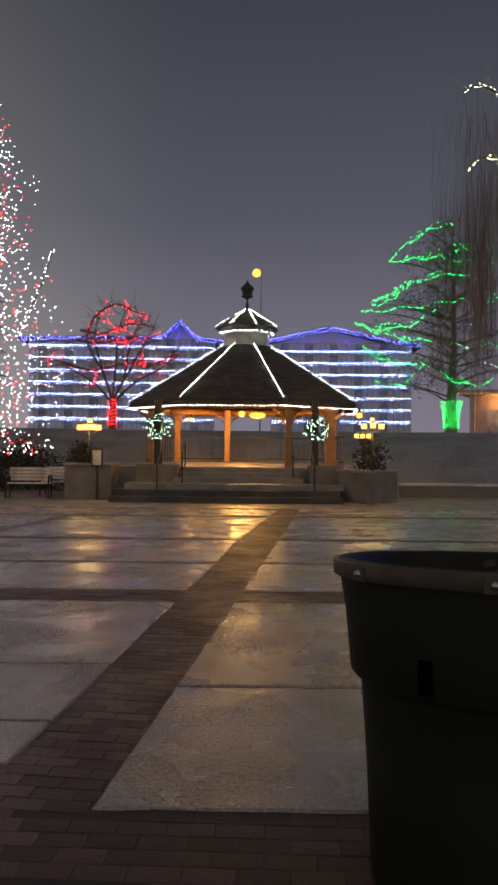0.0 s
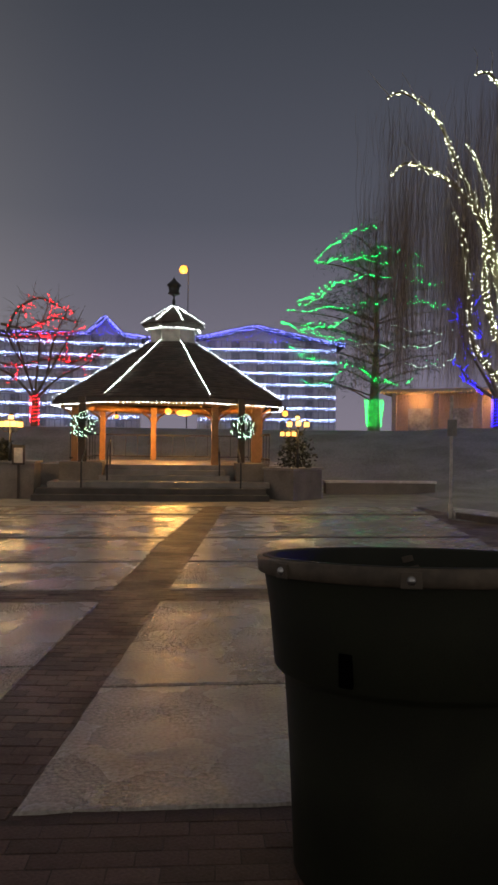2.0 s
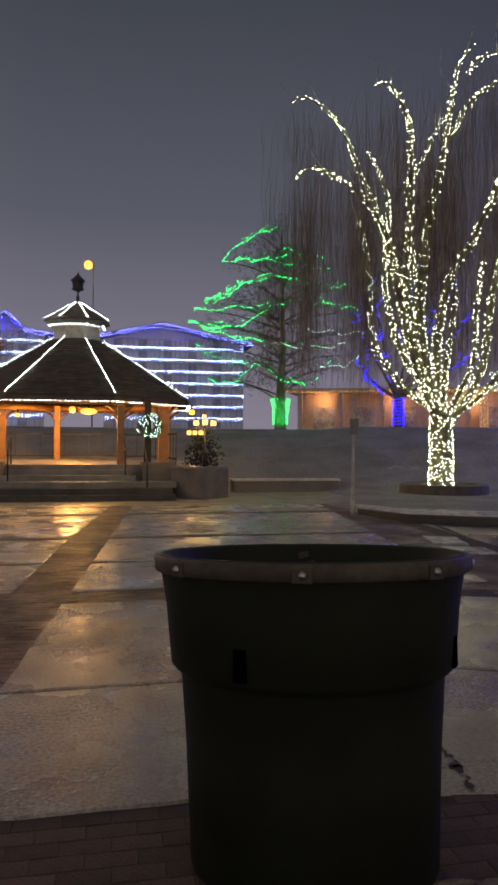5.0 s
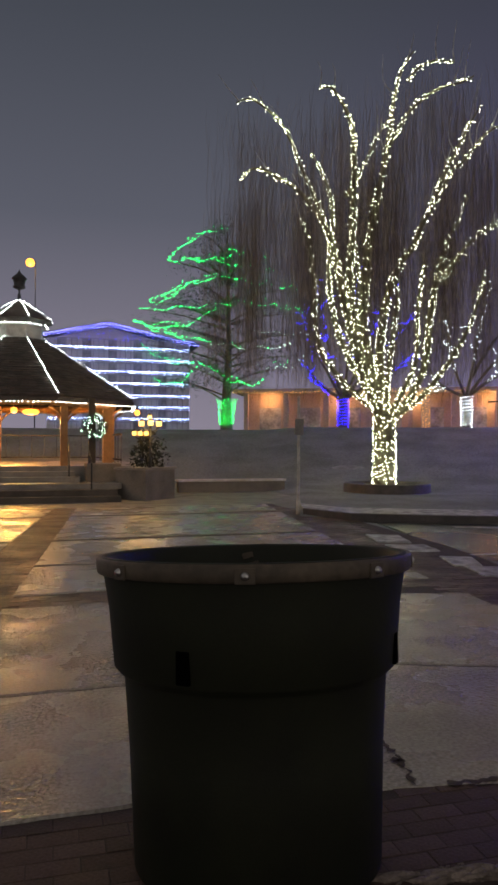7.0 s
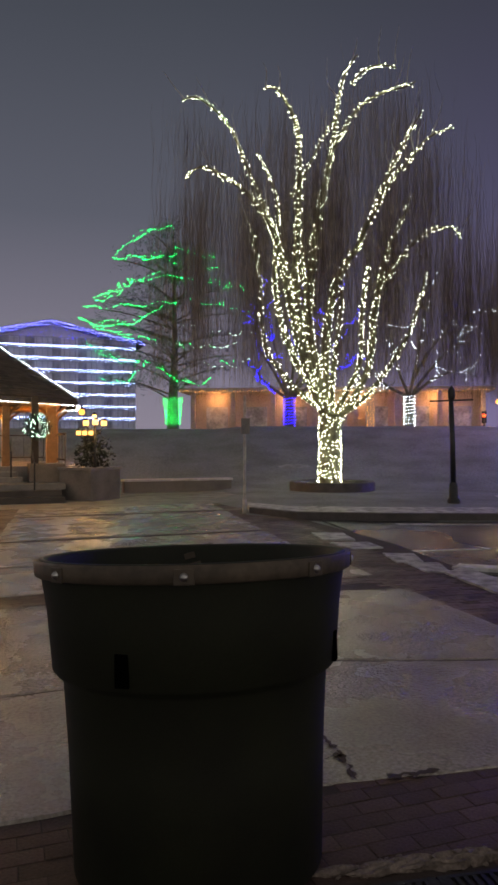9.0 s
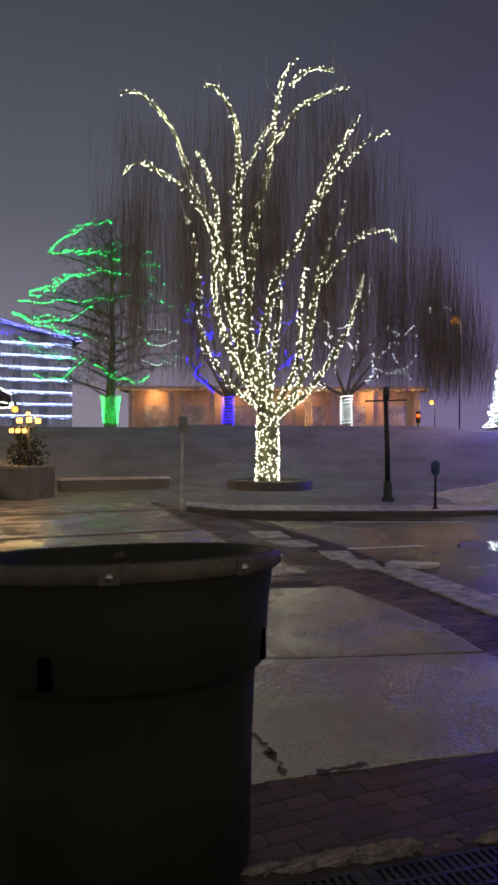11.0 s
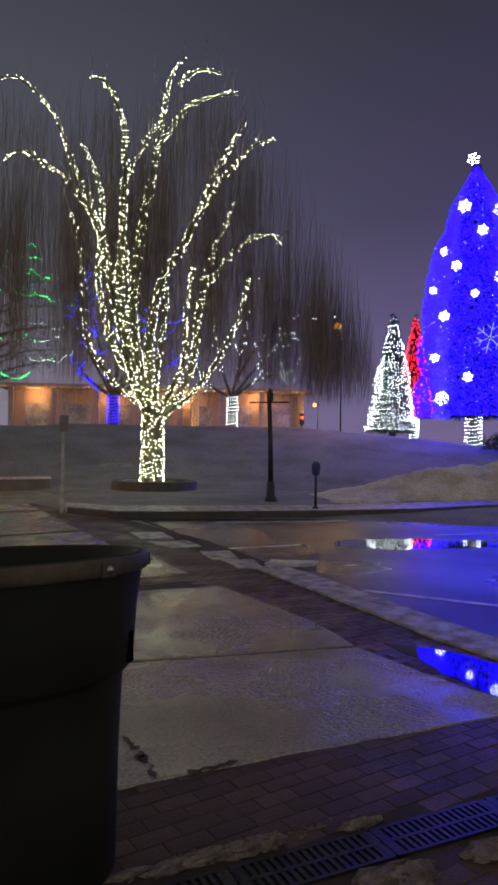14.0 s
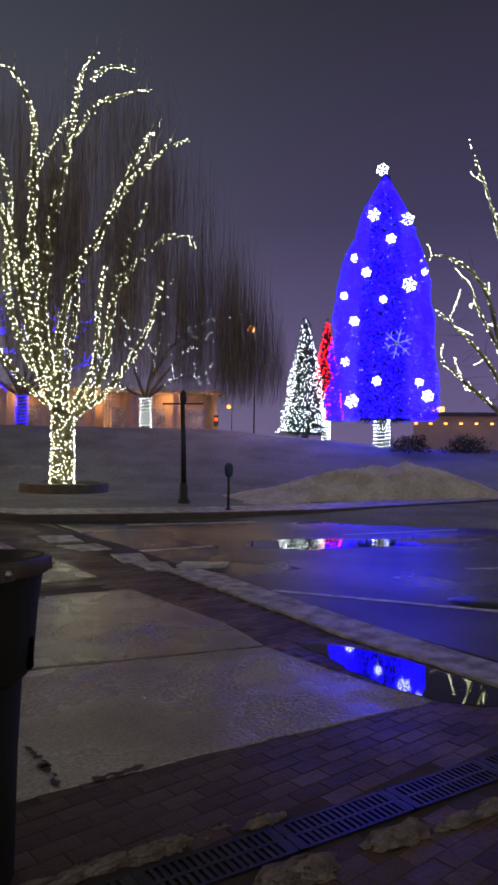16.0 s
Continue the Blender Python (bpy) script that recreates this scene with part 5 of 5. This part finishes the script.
for k in range(6):
    part("lamp", boxed(-2.1 + k * 1.2, -1.85 + k * 1.2, -0.7, -0.6, 2.2, 2.35, 0.02), B_LANTERN, back)


def street_lamp(bearing, dist, ground, height, label, size=0.14, power=120, mat=None):
    x, y = at(bearing, dist)
    ob = thing("street_lamp", x, y, ground, label, "street lamp", "street lamps")
    part("pole", tubed([(0.3, 0, -0.3), (0.3, 0, height * 0.7), (0.3, 0, height + 0.1)], [0.04, 0.03, 0.022], 8), M_DARK, ob)
    part("arm", tubed([(0.3, 0, height + 0.08), (0.1, 0, height + 0.16), (0.0, 0, height + 0.12)], [0.03] * 3, 6), M_DARK, ob)
    part("globe", lathe([(0.0, -size), (size * 0.75, -size * 0.7), (size, 0.0), (size * 0.7, size * 0.7), (0.03, size)], 16), mat or B_AMBER, ob, "glowing amber globe").location = (0, 0, height)
    lamp = bpy.data.lights.new("street_light", "POINT")
    lamp.energy, lamp.color, lamp.shadow_soft_size = power, (1.0, 0.55, 0.14), size
    new("street_light", lamp).location = (x, y - size * 1.3, ground + height - size * 1.3)


street_lamp(0.40, 45, 2.4, 10.1, "tall street lamp with amber globe behind the gazebo", 0.27, 60)
street_lamp(42.8, 35, 1.9, 5.5, "amber street lamp behind the willow twigs", 0.2, 250)
street_lamp(41.0, 50, 2.4, 2.0, "small amber lamp beside the far street", 0.14, 100)
signal = thing("traffic_signal", *at(40.0, 50), 2.3, "red traffic signal head on a dark pole", "traffic signal", rz=-40)
part("pole", tubed([(0, 0, -0.2), (0, 0, 1.5)], [0.05, 0.05], 6), M_DARK, signal)
part("head", boxed(-0.16, 0.16, 0, 0.2, 0.7, 1.5, 0.02), M_DARK, signal)
part("lens", lathe([(0.0, 0.03), (0.1, 0.02), (0.12, 0.0)], 12), B_TRAFFIC, signal).matrix_basis = pose(0, -0.01, 1.2, 90)
for k in range(5):
    shrub(27.0 + k * 2.2, 18.6 - k * 1.6, 1.5, 1.6, 1.2, 1.0, 1400, "low dark shrubs under the blue fir", seed=70 + k, name="bush")

# ---- bricks: the nearest as single pieces, the rest joined ----
def prism_mesh(name, l, w, h=0.04, b=0.003):
    me = bpy.data.meshes.new(name)
    v = []
    for z, i in ((-h, 0), (-b, 0), (0, b)):
        v += [(-l / 2 + i, -w / 2 + i, z), (l / 2 - i, -w / 2 + i, z), (l / 2 - i, w / 2 - i, z), (-l / 2 + i, w / 2 - i, z)]
    f = [(8, 9, 10, 11)]
    for a in (0, 4):
        f += [(a + k, a + (k + 1) % 4, a + 4 + (k + 1) % 4, a + 4 + k) for k in range(4)]
    me.from_pydata(v, [], f)
    me.materials.append(M_BRICK)
    return me


BL, BW = 0.205, 0.105
BRICK = prism_mesh("brick", BL - 0.0035, BW - 0.0035)
rb = random.Random(77)
spots = []


def lay(x0, x1, y0, y1, inside, ang=0.0, origin=(0, 0)):
    """Running bond over a rectangle, kept where inside() holds."""
    c, s = math.cos(radians(ang)), math.sin(radians(ang))
    j = 0
    y = y0
    while y < y1:
        x = x0 + (BL / 2 if j % 2 else 0)
        while x < x1:
            px, py = origin[0] + c * x - s * y, origin[1] + s * x + c * y
            if inside(px, py):
                spots.append((px, py, rb.gauss(-0.0098, 0.0013), ang + rb.gauss(0, 0.6)))
            x += BL
        y += BW
        j += 1


near_edge = lambda x: 3.12 if x < 1.62 else (2.98 - 0.181 * (x - 1.65) if x < 2.7 else 2.79 - 0.204 * (x - 2.7))
in_lane = lambda x, y: y > 3.1 and lane(y, -1) - 0.09 < x < lane(y, 1) + 0.09
lay(-0.45, 0.5, 0.0, 15.4, lambda x, y: in_lane(x, y) and y < 18.2, -6.7, (lane(3.0, 0) + 0.28, 3.0))
lay(-3.4, 6.0, 0.9, 3.15, lambda x, y: y < near_edge(x) + 0.05 and x < 4.25 and abs((y - 2.065) + (x - 1.75) * 0.1763) > 0.165 and not (in_lane(x, y) and y > 3.12), -2.0)
lay(-9.0, 6.0, 7.25, 7.95, lambda x, y: not in_lane(x, y) and x < gutter(y) + 0.05, 0.0)
lay(0.0, 1.6, -1.0, 16, lambda x, y: gutter(y) - 0.09 < x and x < (4.74 + (y - 1.8) * 0.162 - 0.07 if y < 7.6 else gutter(y) + 1.05), -5.0, (4.1, 1.5))
spots.sort(key=lambda q: math.hypot(q[0] - 0.9, q[1] - 2.4))
paving = thing("brick_paving", 0, 0, 0, "worn wet red-brown brick pavers", "brick paving", kind="structure")
for x, y, z, a in spots[:300]:
    o = new("brick", BRICK)
    o.parent = paving
    o.matrix_basis = pose(x, y, z, rb.gauss(0, 0.35), rb.gauss(0, 0.35), a)
vs, fs = [], []
bv, bf = [tuple(v.co) for v in BRICK.vertices], [tuple(p.vertices) for p in BRICK.polygons]
for x, y, z, a in spots[300:]:
    c, s = math.cos(radians(a)), math.sin(radians(a))
    i = len(vs)
    vs += [(x + c * u - s * v, y + s * u + c * v, z + w) for u, v, w in bv]
    fs += [tuple(i + k for k in f) for f in bf]
soup("bricks", vs, fs, M_BRICKS, paving)

# ---- lumps of ice and grit by the drain ----
ri = random.Random(90)


def ice(x, y, l, w, h, a):
    """A flat-topped ragged crust."""
    bm = bmesh.new()
    bmesh.ops.create_icosphere(bm, subdivisions=3, radius=1.0)
    off = Vector((ri.random() * 40, ri.random() * 40, 0))
    for v in bm.verts:
        c = v.co.copy()
        n = noise.noise(c * 1.3 + off) * 0.55 + noise.noise(c * 3.1 + off) * 0.4 + noise.noise(c * 7 + off) * 0.15
        top = 0.55 + 0.5 * noise.noise(Vector((c.x * 4, c.y * 4, 2)) + off)
        v.co = Vector((c.x * l * (1 + n), c.y * w * (1 + n), max(-0.3, min(c.z, top)) * h))
    o = part("ice_lump", bm, M_ICE)
    o.matrix_basis = pose(x, y, -0.006, 0, 0, a)
    tagged(o, "dirty lump of old ice beside the drain", "ice", "lumps of old ice")


for x, y, l, w, h, a in ((1.42, 2.40, 0.10, 0.030, 0.022, -12), (1.56, 2.36, 0.12, 0.035, 0.026, -6), (1.72, 2.335, 0.11, 0.040, 0.034, -10), (1.86, 2.305, 0.12, 0.045, 0.040, -8), (1.97, 2.285, 0.075, 0.045, 0.045, -14), (2.36, 2.175, 0.085, 0.035, 0.034, -10), (2.44, 2.16, 0.05, 0.02, 0.02, 10),
                         (2.14, 1.87, 0.11, 0.050, 0.040, -10), (2.27, 1.83, 0.09, 0.055, 0.05, -6), (2.66, 1.775, 0.09, 0.045, 0.035, -12), (2.77, 1.745, 0.085, 0.050, 0.045, -4), (3.03, 1.66, 0.12, 0.030, 0.028, -10), (3.25, 1.62, 0.13, 0.035, 0.035, -9), (3.47, 1.575, 0.11, 0.03, 0.03, -12)):
    ice(x, y - (0.06 if y > 2.1 else 0.09), l * (1 if y > 2.1 else 1.25), w * (1 if y > 2.1 else 1.35), h, a)
for k in range(40):
    x = 1.35 + 1.1 * ri.random()
    ice(x, 2.37 - (x - 1.35) * 0.2 + ri.gauss(0, 0.03), ri.uniform(0.006, 0.016), ri.uniform(0.005, 0.012), 0.008, ri.uniform(-40, 40))
